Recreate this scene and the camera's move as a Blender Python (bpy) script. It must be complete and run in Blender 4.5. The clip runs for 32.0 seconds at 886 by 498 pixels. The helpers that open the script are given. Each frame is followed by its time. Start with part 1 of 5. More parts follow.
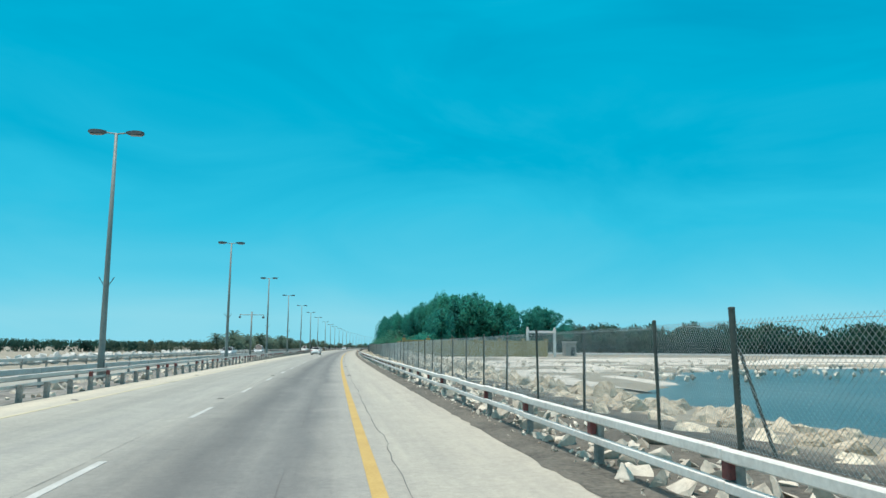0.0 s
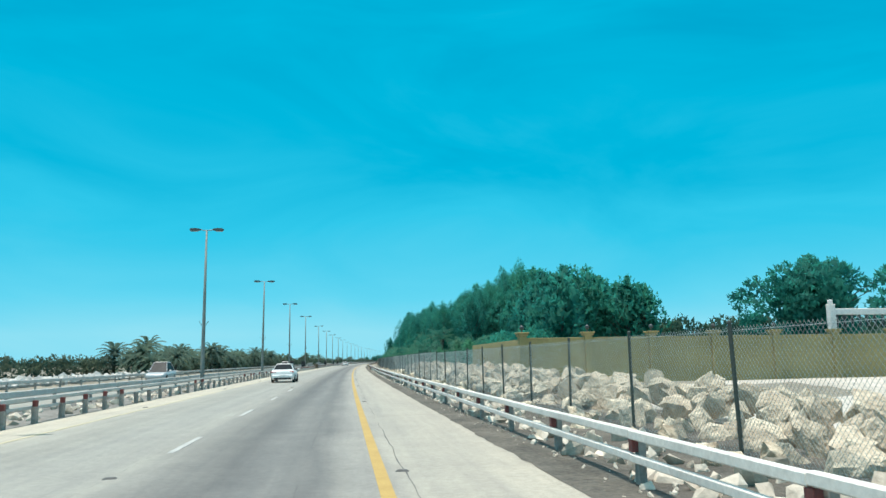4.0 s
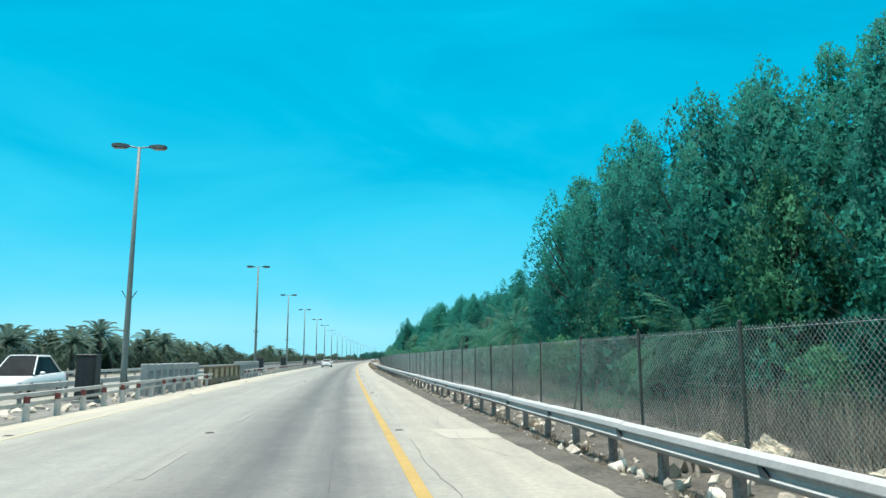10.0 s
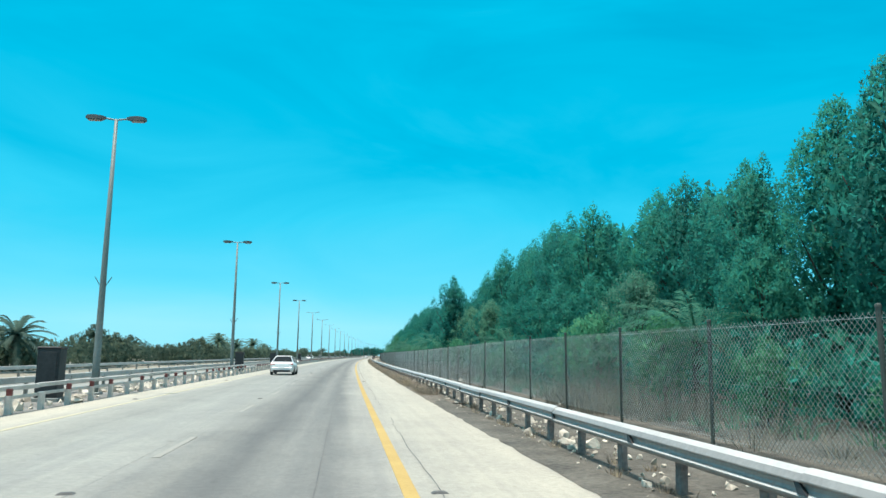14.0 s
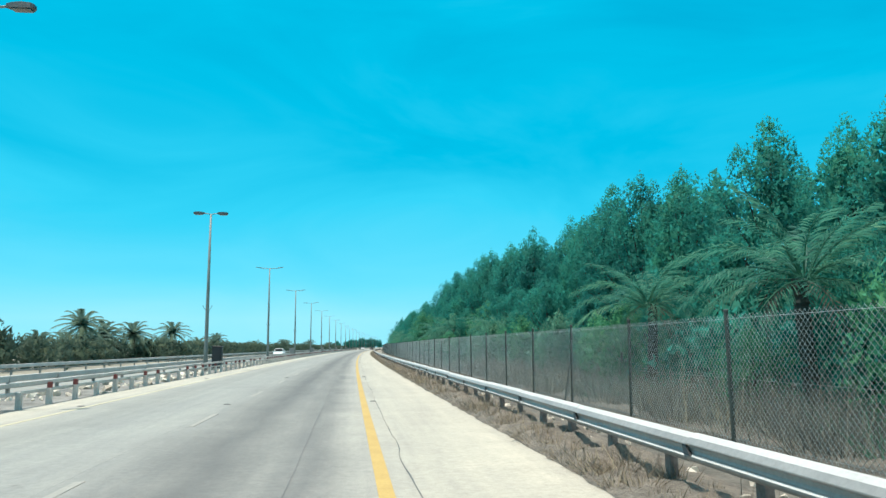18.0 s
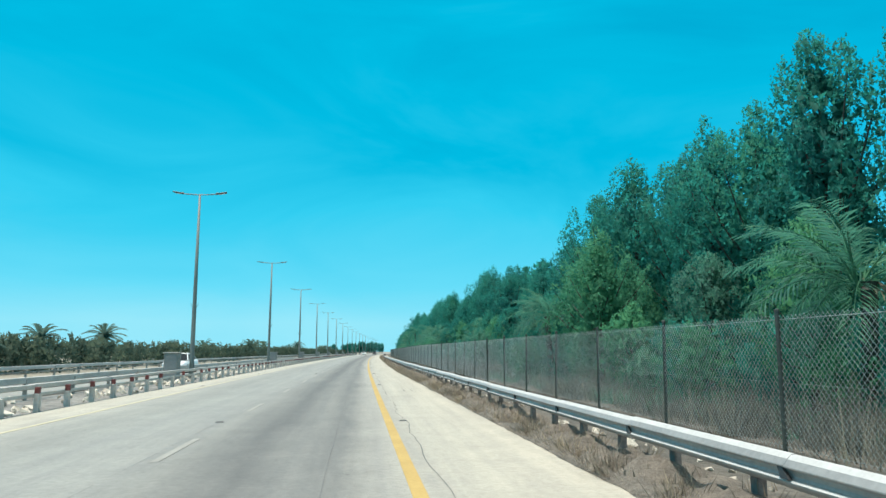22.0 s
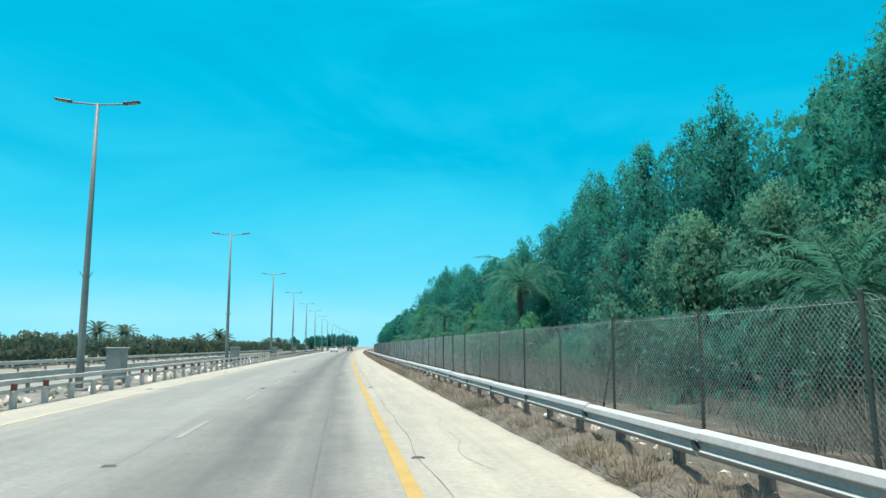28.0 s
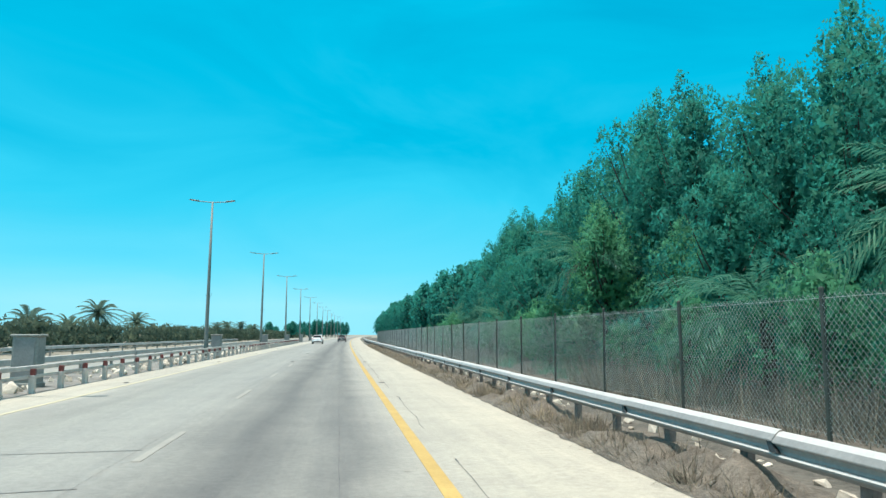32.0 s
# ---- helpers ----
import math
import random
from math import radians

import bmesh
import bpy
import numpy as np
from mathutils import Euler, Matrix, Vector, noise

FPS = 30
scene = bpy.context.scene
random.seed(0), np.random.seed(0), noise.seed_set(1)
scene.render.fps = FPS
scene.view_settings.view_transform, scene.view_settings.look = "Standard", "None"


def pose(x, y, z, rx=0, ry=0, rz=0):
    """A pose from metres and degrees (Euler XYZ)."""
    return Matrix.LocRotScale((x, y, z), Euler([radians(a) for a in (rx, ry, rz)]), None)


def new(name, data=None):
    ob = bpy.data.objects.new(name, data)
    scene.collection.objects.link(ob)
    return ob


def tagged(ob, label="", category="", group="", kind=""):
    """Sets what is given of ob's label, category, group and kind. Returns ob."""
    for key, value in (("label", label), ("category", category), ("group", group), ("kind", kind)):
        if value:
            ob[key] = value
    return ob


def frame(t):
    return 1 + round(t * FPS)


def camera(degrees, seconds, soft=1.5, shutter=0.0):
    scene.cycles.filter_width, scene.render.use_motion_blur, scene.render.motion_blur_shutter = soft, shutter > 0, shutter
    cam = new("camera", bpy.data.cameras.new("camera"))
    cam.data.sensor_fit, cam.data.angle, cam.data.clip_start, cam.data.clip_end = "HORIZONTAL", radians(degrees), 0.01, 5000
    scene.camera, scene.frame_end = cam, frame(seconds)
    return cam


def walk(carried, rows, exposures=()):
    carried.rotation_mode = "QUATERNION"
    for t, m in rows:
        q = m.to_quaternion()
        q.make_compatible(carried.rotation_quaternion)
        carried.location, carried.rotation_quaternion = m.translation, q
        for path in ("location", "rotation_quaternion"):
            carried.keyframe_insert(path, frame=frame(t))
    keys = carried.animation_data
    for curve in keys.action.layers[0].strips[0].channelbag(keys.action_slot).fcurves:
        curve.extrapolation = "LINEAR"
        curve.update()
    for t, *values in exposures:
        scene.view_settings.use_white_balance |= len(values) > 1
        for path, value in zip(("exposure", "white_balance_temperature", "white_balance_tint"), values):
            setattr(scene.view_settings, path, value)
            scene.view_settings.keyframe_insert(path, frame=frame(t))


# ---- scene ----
cam = camera(64.0, 32.0)

# ---- the road's line: s metres along the yellow edge line, off metres to its right ----
KAPPA = [(-400, 1.99e-4), (0, 1.99e-4), (210, 1.88e-4), (430, 1.88e-4), (720, 1.2e-4), (1100, 1.2e-4), (1300, 0.0), (4000, 0.0)]
_S = np.arange(-400.0, 4000.0, 0.5)
_K = np.interp(_S, [k[0] for k in KAPPA], [k[1] for k in KAPPA])
_TH = np.cumsum(_K) * 0.5
_TH -= np.interp(0, _S, _TH)
_X = np.cumsum(np.sin(_TH)) * 0.5
_Y = np.cumsum(np.cos(_TH)) * 0.5
_X -= np.interp(0, _S, _X)
_Y -= np.interp(0, _S, _Y)


def turn(s):
    """How far the road has turned to the right at s, in radians."""
    return float(np.interp(s, _S, _TH))


def at(s, off, z=0.0):
    a = turn(s)
    return Vector((float(np.interp(s, _S, _X)) + off * math.cos(a), float(np.interp(s, _S, _Y)) - off * math.sin(a), z))


def put(s, off, z=0.0, yaw=0.0, size=1.0):
    """The pose at a place beside the road: x to the right, y ahead. yaw: degrees to the left."""
    return Matrix.LocRotScale(at(s, off, z), Euler((0, 0, radians(yaw) - turn(s))), Vector((size,) * 3))


# seconds, metres along, degrees right of the road, degrees up, lean, metres left of the yellow line
DRIVE = [
    (0.0, 0.00, 8.85, 7.89, 0.34, 0.56),
    (0.5, 10.69, 8.98, 8.52, 0.36, 0.54),
    (1.0, 21.27, 9.25, 8.83, -0.04, 0.51),
    (1.5, 31.84, 9.27, 8.93, -0.08, 0.48),
    (2.0, 42.36, 8.91, 8.58, -0.31, 0.42),
    (2.5, 52.85, 8.51, 8.58, -0.48, 0.44),
    (3.0, 63.27, 8.36, 8.66, -0.66, 0.46),
    (3.5, 73.59, 8.28, 8.82, -0.55, 0.51),
    (4.0, 83.80, 8.17, 8.86, -0.95, 0.55),
    (4.5, 93.97, 8.03, 8.85, -0.84, 0.59),
    (6.5, 134.50, 7.67, 8.92, -0.46, 0.73),
    (7.0, 144.61, 7.73, 8.85, -0.22, 0.72),
    (7.5, 154.60, 7.86, 8.90, -0.03, 0.76),
    (8.0, 164.51, 7.91, 8.86, 0.12, 0.80),
    (8.5, 174.39, 7.95, 8.85, 0.17, 0.80),
    (9.0, 184.21, 7.89, 8.69, -0.32, 0.75),
    (9.5, 194.04, 8.03, 8.73, -0.07, 0.91),
    (10.0, 203.96, 7.93, 8.79, -0.02, 0.97),
    (10.5, 213.96, 7.78, 8.68, -0.29, 0.95),
    (11.0, 223.97, 7.54, 8.58, -0.61, 0.93),
    (11.5, 233.98, 7.48, 8.61, -0.63, 0.93),
    (12.0, 243.95, 7.40, 8.75, -0.15, 0.95),
    (12.5, 253.76, 7.57, 8.59, -0.36, 0.89),
    (13.0, 263.54, 7.46, 8.66, 0.02, 0.87),
    (13.5, 273.35, 7.78, 8.58, 0.36, 0.87),
    (14.0, 283.19, 7.82, 8.58, 0.62, 0.82),
    (14.5, 292.98, 7.60, 8.54, 0.28, 0.71),
    (16.5, 331.88, 8.11, 7.56, -0.78, 0.56),
    (17.0, 341.45, 7.86, 7.54, -0.80, 0.47),
    (17.5, 350.85, 7.67, 7.69, -0.72, 0.42),
    (18.0, 360.11, 7.63, 7.83, -0.44, 0.43),
    (18.5, 369.32, 7.84, 7.84, -0.03, 0.47),
    (19.0, 378.62, 8.08, 7.95, 0.54, 0.53),
    (19.5, 388.16, 7.81, 7.84, 0.13, 0.49),
    (20.0, 397.77, 7.31, 8.05, 0.48, 0.62),
    (20.5, 407.46, 6.76, 8.11, 0.52, 0.64),
    (21.0, 417.17, 6.66, 8.23, 0.75, 0.66),
    (21.5, 426.77, 6.94, 8.16, 0.49, 0.72),
    (22.0, 436.37, 6.87, 8.23, 0.01, 0.73),
    (22.5, 446.07, 6.14, 8.34, -0.30, 0.80),
    (23.0, 455.85, 4.95, 8.49, -0.24, 0.82),
    (23.5, 465.50, 4.13, 8.52, -0.10, 0.91),
    (24.0, 475.10, 4.27, 8.56, 0.11, 0.93),
    (24.5, 484.65, 5.22, 8.67, 0.30, 0.93),
    (26.5, 522.26, 7.89, 7.91, -0.72, 0.88),
    (27.0, 531.71, 8.15, 7.87, -0.62, 0.88),
    (27.5, 541.23, 8.19, 7.88, -0.38, 0.86),
    (28.0, 550.74, 8.13, 7.81, -0.03, 0.82),
    (28.5, 560.15, 8.14, 7.49, -0.31, 0.87),
    (29.0, 569.53, 7.81, 7.23, -0.28, 0.95),
    (29.5, 578.92, 7.40, 7.03, -0.15, 1.02),
    (30.0, 588.37, 7.38, 7.00, -0.11, 1.04),
    (30.5, 597.81, 7.88, 7.13, 0.11, 1.10),
    (31.0, 607.27, 8.31, 7.09, 0.44, 1.17),
    (31.5, 616.75, 8.45, 7.02, 0.59, 1.20),
    (32.0, 626.24, 8.37, 6.91, 0.27, 1.17),
]
rows = []
for t, s, yaw, pitch, lean, left in DRIVE:
    eye = at(s, -left, 1.6)
    turned = Euler((0, 0, -turn(s) - radians(yaw))).to_matrix().to_4x4() @ pose(0, 0, 0, 90 + pitch) @ pose(0, 0, 0, 0, 0, lean)
    rows.append((t, Matrix.Translation(eye) @ turned))
walk(cam, rows, exposures=[(0.0, 0.0, 6440, 10), (1.0, -0.01, 6440, 10), (2.0, 0.1, 6440, 10), (3.0, 0.0, 6440, 10), (4.0, 0.13, 6440, 10), (7.0, 0.31, 6440, 10), (14.5, 0.34, 6440, 10), (16.5, 0.35, 6500, 10), (20.0, 0.31, 6500, 10), (23.0, 0.22, 6500, 10), (24.5, 0.22, 6500, 10), (27.0, 0.31, 6500, 10), (32.0, 0.34, 6500, 10)])

# ---- sky and sun ----
SKY_LOW, SKY_HIGH = 1.0, 6.0
SUN_AZ, SUN_EL = -105.0, 80.0     # degrees to the right of the first heading, degrees up
world = bpy.data.worlds.new("sky")
scene.world = world
world.use_nodes = True
wn, wl = world.node_tree.nodes, world.node_tree.links
wn.clear()
sky = wn.new("ShaderNodeTexSky")
sky.sky_type = "NISHITA"
sky.sun_disc = False
sky.sun_elevation = radians(SUN_EL)
sky.sun_rotation = radians(SUN_AZ)
sky.altitude = 3500
sky.air_density, sky.dust_density, sky.ozone_density = 1.0, 1.2, 2.0
grey = wn.new("ShaderNodeRGBToBW")
span = wn.new("ShaderNodeMapRange")
span.inputs["From Min"].default_value, span.inputs["From Max"].default_value = SKY_LOW, SKY_HIGH
tint = wn.new("ShaderNodeValToRGB")
for _p, _c in ((0.16, (0.0, 0.44, 0.675)), (0.36, (0.03, 0.545, 0.775)), (0.68, (0.12, 0.635, 0.83))):
    tint.color_ramp.elements.new(_p).color = (*_c, 1)
tint.color_ramp.elements[0].color = (0.0, 0.327, 0.555, 1)
tint.color_ramp.elements[-1].color = (0.27, 0.71, 0.845, 1)
back = wn.new("ShaderNodeBackground")
back.inputs["Strength"].default_value = 0.97
wo = wn.new("ShaderNodeOutputWorld")
wl.new(sky.outputs[0], grey.inputs[0])
wl.new(grey.outputs[0], span.inputs["Value"])
sky_dir = wn.new("ShaderNodeTexCoord").outputs["Generated"]
stretch = wn.new("ShaderNodeMapping")
stretch.inputs["Rotation"].default_value = (0.3, 0.5, 0.4)
stretch.inputs["Scale"].default_value = (1.6, 2.2, 4.5)
cirrus = wn.new("ShaderNodeTexNoise")
cirrus.inputs["Scale"].default_value, cirrus.inputs["Detail"].default_value, cirrus.inputs["Roughness"].default_value, cirrus.inputs["Distortion"].default_value = 1.4, 6.0, 0.55, 0.7
wisp = wn.new("ShaderNodeMath")
wisp.operation, wisp.inputs[1].default_value, wisp.inputs[2].default_value = "MULTIPLY_ADD", 0.46, -0.24
veil = wn.new("ShaderNodeMath")
wl.new(sky_dir, stretch.inputs[0])
wl.new(stretch.outputs[0], cirrus.inputs["Vector"])
wl.new(cirrus.outputs[0], wisp.inputs[0])
wl.new(wisp.outputs[0], veil.inputs[0])
wl.new(span.outputs[0], veil.inputs[1])
wl.new(veil.outputs[0], tint.inputs["Fac"])
_az, _el = radians(SUN_AZ), radians(SUN_EL)
_to = Vector((math.sin(_az) * math.cos(_el), math.cos(_az) * math.cos(_el), math.sin(_el)))
near_sun = wn.new("ShaderNodeVectorMath")
near_sun.operation = "DOT_PRODUCT"
near_sun.inputs[1].default_value = _to
glow = wn.new("ShaderNodeMapRange")
glow.interpolation_type = "SMOOTHSTEP"
glow.inputs["From Min"].default_value, glow.inputs["From Max"].default_value = 0.56, 1.0
haze = wn.new("ShaderNodeMix")
haze.data_type, haze.blend_type = "RGBA", "ADD"
haze.inputs["B"].default_value = (1.2, 0.88, 0.6, 1)
wl.new(sky_dir, near_sun.inputs[0])
wl.new(near_sun.outputs["Value"], glow.inputs["Value"])
wl.new(glow.outputs[0], haze.inputs["Factor"])
wl.new(tint.outputs[0], haze.inputs["A"])
wl.new(haze.outputs["Result"], back.inputs["Color"])
wl.new(back.outputs[0], wo.inputs["Surface"])
sun = new("sun", bpy.data.lights.new("sun", "SUN"))
sun.data.energy, sun.data.angle, sun.data.color = 4.1, radians(0.53), (1.0, 0.96, 0.88)
sun.matrix_world = Matrix.LocRotScale((0, 0, 60), _to.to_track_quat("Z", "Y"), None)


# ---- materials ----
def shader(name):
    m = bpy.data.materials.new(name)
    m.use_nodes = True
    n, l = m.node_tree.nodes, m.node_tree.links
    return m, n, l, n["Principled BSDF"]


def noise_node(n, l, scale, detail=3.0, coord=None, rough=0.6):
    t = n.new("ShaderNodeTexNoise")
    t.inputs["Scale"].default_value, t.inputs["Detail"].default_value, t.inputs["Roughness"].default_value = scale, detail, rough
    if coord is not None:
        l.new(coord, t.inputs["Vector"])
    return t


def ramp(n, l, fac, stops):
    r = n.new("ShaderNodeValToRGB")
    e = r.color_ramp.elements
    while len(e) < len(stops):
        e.new(0.5)
    for el, (pos, col) in zip(e, stops):
        el.position, el.color = pos, (*col, 1)
    l.new(fac, r.inputs["Fac"])
    return r


def mix(n, l, a, b, fac, mode="MIX"):
    m = n.new("ShaderNodeMix")
    m.data_type, m.blend_type = "RGBA", mode
    for key, v in (("A", a), ("B", b), ("Factor", fac)):
        if hasattr(v, "links"):
            l.new(v, m.inputs[key])
        else:
            m.inputs[key].default_value = (*v, 1) if isinstance(v, tuple) else v
    return m.outputs["Result"]


def surface(name, dark, light, rough=0.8, metal=0.0, fine=30.0, coarse=2.0, bump=0.2, depth=0.01, world_space=True, per_object=0.0, island=0.0):
    """A surface that varies between two colours at two scales."""
    m, n, l, b = shader(name)
    if world_space:
        co = n.new("ShaderNodeNewGeometry").outputs["Position"]
    else:
        co = n.new("ShaderNodeTexCoord").outputs["Object"]
    a = noise_node(n, l, fine, 4, co)
    c = noise_node(n, l, coarse, 3, co)
    add = n.new("ShaderNodeMath")
    add.operation = "ADD"
    l.new(a.outputs[0], add.inputs[0])
    l.new(c.outputs[0], add.inputs[1])
    half = n.new("ShaderNodeMath")
    half.operation = "MULTIPLY"
    half.inputs[1].default_value = 0.5
    l.new(add.outputs[0], half.inputs[0])
    fac = half.outputs[0]
    if per_object or island:
        rnd = n.new("ShaderNodeObjectInfo").outputs["Random"] if per_object else n.new("ShaderNodeNewGeometry").outputs["Random Per Island"]
        k = n.new("ShaderNodeMath")
        k.operation, k.inputs[1].default_value, = "MULTIPLY_ADD", (per_object or island)
        k.inputs[2].default_value = -(per_object or island) / 2
        l.new(rnd, k.inputs[0])
        s2 = n.new("ShaderNodeMath")
        l.new(k.outputs[0], s2.inputs[0])
        l.new(fac, s2.inputs[1])
        fac = s2.outputs[0]
    r = ramp(n, l, fac, [(0.3, dark), (0.7, light)])
    l.new(r.outputs[0], b.inputs["Base Color"])
    b.inputs["Roughness"].default_value, b.inputs["Metallic"].default_value = rough, metal
    if bump:
        bp = n.new("ShaderNodeBump")
        bp.inputs["Strength"].default_value, bp.inputs["Distance"].default_value = bump, depth
        l.new(a.outputs[0], bp.inputs["Height"])
        l.new(bp.outputs[0], b.inputs["Normal"])
    return m


def leaf_material(name, dark, light, through_col, shine=0.6):
    m, n, l, b = shader(name)
    isl = n.new("ShaderNodeNewGeometry").outputs["Random Per Island"]
    oi = n.new("ShaderNodeObjectInfo").outputs["Random"]
    co = n.new("ShaderNodeNewGeometry").outputs["Position"]
    big = noise_node(n, l, 0.35, 2, co)
    r = ramp(n, l, isl, [(0.0, dark), (1.0, light)])
    v = ramp(n, l, oi, [(0.0, (0.72, 0.78, 0.8)), (1.0, (1.2, 1.12, 0.9))])
    w = ramp(n, l, big.outputs[0], [(0.35, (0.75, 0.8, 0.85)), (0.65, (1.2, 1.15, 1.0))])
    c = mix(n, l, r.outputs[0], v.outputs[0], 1.0, "MULTIPLY")
    c = mix(n, l, c, w.outputs[0], 1.0, "MULTIPLY")
    l.new(c, b.inputs["Base Color"])
    b.inputs["Roughness"].default_value = shine
    b.inputs["Specular IOR Level"].default_value = 0.08
    tr = n.new("ShaderNodeBsdfTranslucent")
    tr.inputs["Color"].default_value = (*through_col, 1)
    ms = n.new("ShaderNodeMixShader")
    ms.inputs[0].default_value = 0.48
    out = n["Material Output"]
    l.new(b.outputs[0], ms.inputs[1])
    l.new(tr.outputs[0], ms.inputs[2])
    l.new(ms.outputs[0], out.inputs["Surface"])
    return m


def road_material(name, lanes):
    """Worn asphalt: the UV map holds metres across and along. lanes: stops (metres, colour) across."""
    m, n, l, b = shader(name)
    uv = n.new("ShaderNodeUVMap").outputs[0]
    sep = n.new("ShaderNodeSeparateXYZ")
    l.new(uv, sep.inputs[0])
    pos = n.new("ShaderNodeNewGeometry").outputs["Position"]
    wob = noise_node(n, l, 0.25, 3, pos)
    k = n.new("ShaderNodeMath")
    k.operation, k.inputs[1].default_value = "MULTIPLY_ADD", 1.0
    l.new(wob.outputs[0], k.inputs[0])
    l.new(sep.outputs[0], k.inputs[2])
    lo, hi = lanes[0][0], lanes[-1][0]
    mr = n.new("ShaderNodeMapRange")
    mr.inputs["From Min"].default_value, mr.inputs["From Max"].default_value = lo + 0.5, hi + 0.5
    l.new(k.outputs[0], mr.inputs["Value"])
    base = ramp(n, l, mr.outputs[0], [((o - lo) / (hi - lo), c) for o, c in lanes])
    # wear drawn out along the road
    mp = n.new("ShaderNodeMapping")
    mp.inputs["Scale"].default_value = (2.2, 0.06, 1)
    l.new(uv, mp.inputs[0])
    streak = noise_node(n, l, 1.0, 5, mp.outputs[0], 0.65)
    st = ramp(n, l, streak.outputs[0], [(0.3, (0.86, 0.86, 0.87)), (0.7, (1.1, 1.09, 1.06))])
    c = mix(n, l, base.outputs[0], st.outputs[0], 1.0, "MULTIPLY")
    patch = noise_node(n, l, 0.35, 4, pos, 0.6)
    pt = ramp(n, l, patch.outputs[0], [(0.35, (0.95, 0.95, 0.95)), (0.6, (1.03, 1.03, 1.02))])
    c = mix(n, l, c, pt.outputs[0], 1.0, "MULTIPLY")
    # the older paving of the first stretch is greyer
    age = n.new("ShaderNodeMapRange")
    age.inputs["From Min"].default_value, age.inputs["From Max"].default_value = 250.0, 340.0
    l.new(sep.outputs[1], age.inputs["Value"])
    ag = ramp(n, l, age.outputs[0], [(0.0, (0.84, 0.86, 0.9)), (1.0, (0.91, 0.92, 0.94))])
    al = ramp(n, l, age.outputs[0], [(0.0, (1.0, 1.0, 1.0)), (1.0, (0.88, 0.89, 0.91))])
    lane = n.new("ShaderNodeMapRange")
    lane.inputs["From Min"].default_value, lane.inputs["From Max"].default_value = -3.8, -2.0
    l.new(sep.outputs[0], lane.inputs["Value"])
    ag = mix(n, l, al.outputs[0], ag.outputs[0], lane.outputs[0])
    c = mix(n, l, c, ag, 1.0, "MULTIPLY")
    blot = noise_node(n, l, 1.3, 5, pos, 0.7)
    bt = ramp(n, l, blot.outputs[0], [(0.36, (0.93, 0.93, 0.935)), (0.52, (1.0, 1.0, 1.0)), (0.68, (1.05, 1.045, 1.04))])
    c = mix(n, l, c, bt.outputs[0], 1.0, "MULTIPLY")
    grain = noise_node(n, l, 60.0, 3, pos, 0.7)
    gr = ramp(n, l, grain.outputs[0], [(0.3, (0.78, 0.78, 0.78)), (0.7, (1.18, 1.18, 1.18))])
    c = mix(n, l, c, gr.outputs[0], 1.0, "MULTIPLY")
    speck = noise_node(n, l, 9.0, 4, pos, 0.75)
    sk = ramp(n, l, speck.outputs[0], [(0.32, (0.86, 0.86, 0.86)), (0.68, (1.12, 1.12, 1.12))])
    c = mix(n, l, c, sk.outputs[0], 1.0, "MULTIPLY")
    spot = noise_node(n, l, 4.0, 2, pos, 0.5)
    sp = ramp(n, l, spot.outputs[0], [(0.22, (0.45, 0.43, 0.42)), (0.28, (1.0, 1.0, 1.0))])
    c = mix(n, l, c, sp.outputs[0], 0.6, "MULTIPLY")
    l.new(c, b.inputs["Base Color"])
    b.inputs["Roughness"].default_value = 0.85
    bp = n.new("ShaderNodeBump")
    bp.inputs["Strength"].default_value, bp.inputs["Distance"].default_value = 0.35, 0.006
    l.new(grain.outputs[0], bp.inputs["Height"])
    l.new(bp.outputs[0], b.inputs["Normal"])
    return m


ASPHALT = road_material("worn_asphalt", [
    (-9.3, (0.505, 0.450, 0.360)), (-8.0, (0.45, 0.410, 0.338)), (-7.4, (0.342, 0.325, 0.286)), (-6.4, (0.28, 0.27, 0.24)), (-5.2, (0.305, 0.296, 0.267)),
    (-4.0, (0.3, 0.289, 0.26)), (-3.1, (0.222, 0.211, 0.19)), (-2.35, (0.146, 0.139, 0.129)), (-1.6, (0.225, 0.214, 0.193)), (-1.0, (0.18, 0.171, 0.157)), (-0.35, (0.33, 0.307, 0.268)), (0.6, (0.425, 0.385, 0.315)), (2.3, (0.465, 0.41, 0.327))])
ASPHALT_FAR = road_material("far_carriageway_asphalt", [(-24, (0.477, 0.420, 0.333)), (-21, (0.318, 0.300, 0.261)), (-17, (0.276, 0.260, 0.230)), (-13, (0.318, 0.300, 0.261)), (-11, (0.477, 0.420, 0.333))])
PATCH = surface("pale_mended_concrete", (0.36, 0.33, 0.27), (0.47, 0.425, 0.35), 0.85, fine=20, coarse=2.0, bump=0.2, depth=0.004)
YELLOW = surface("yellow_road_paint", (0.36, 0.225, 0.06), (0.52, 0.35, 0.11), 0.7, fine=25, coarse=1.2, bump=0.15, depth=0.004)
PALE_YELLOW = surface("faded_yellow_paint", (0.44, 0.385, 0.27), (0.52, 0.45, 0.3), 0.8, fine=20, coarse=0.8, bump=0.1, depth=0.004)
WHITE_PAINT = surface("worn_white_road_paint", (0.3, 0.295, 0.28), (0.52, 0.51, 0.48), 0.75, fine=18, coarse=1.5, bump=0.15, depth=0.004)
GHOST_PAINT = surface("almost_worn_off_white_paint", (0.24, 0.225, 0.2), (0.335, 0.315, 0.275), 0.8, fine=14, coarse=1.5, bump=0.15, depth=0.004)
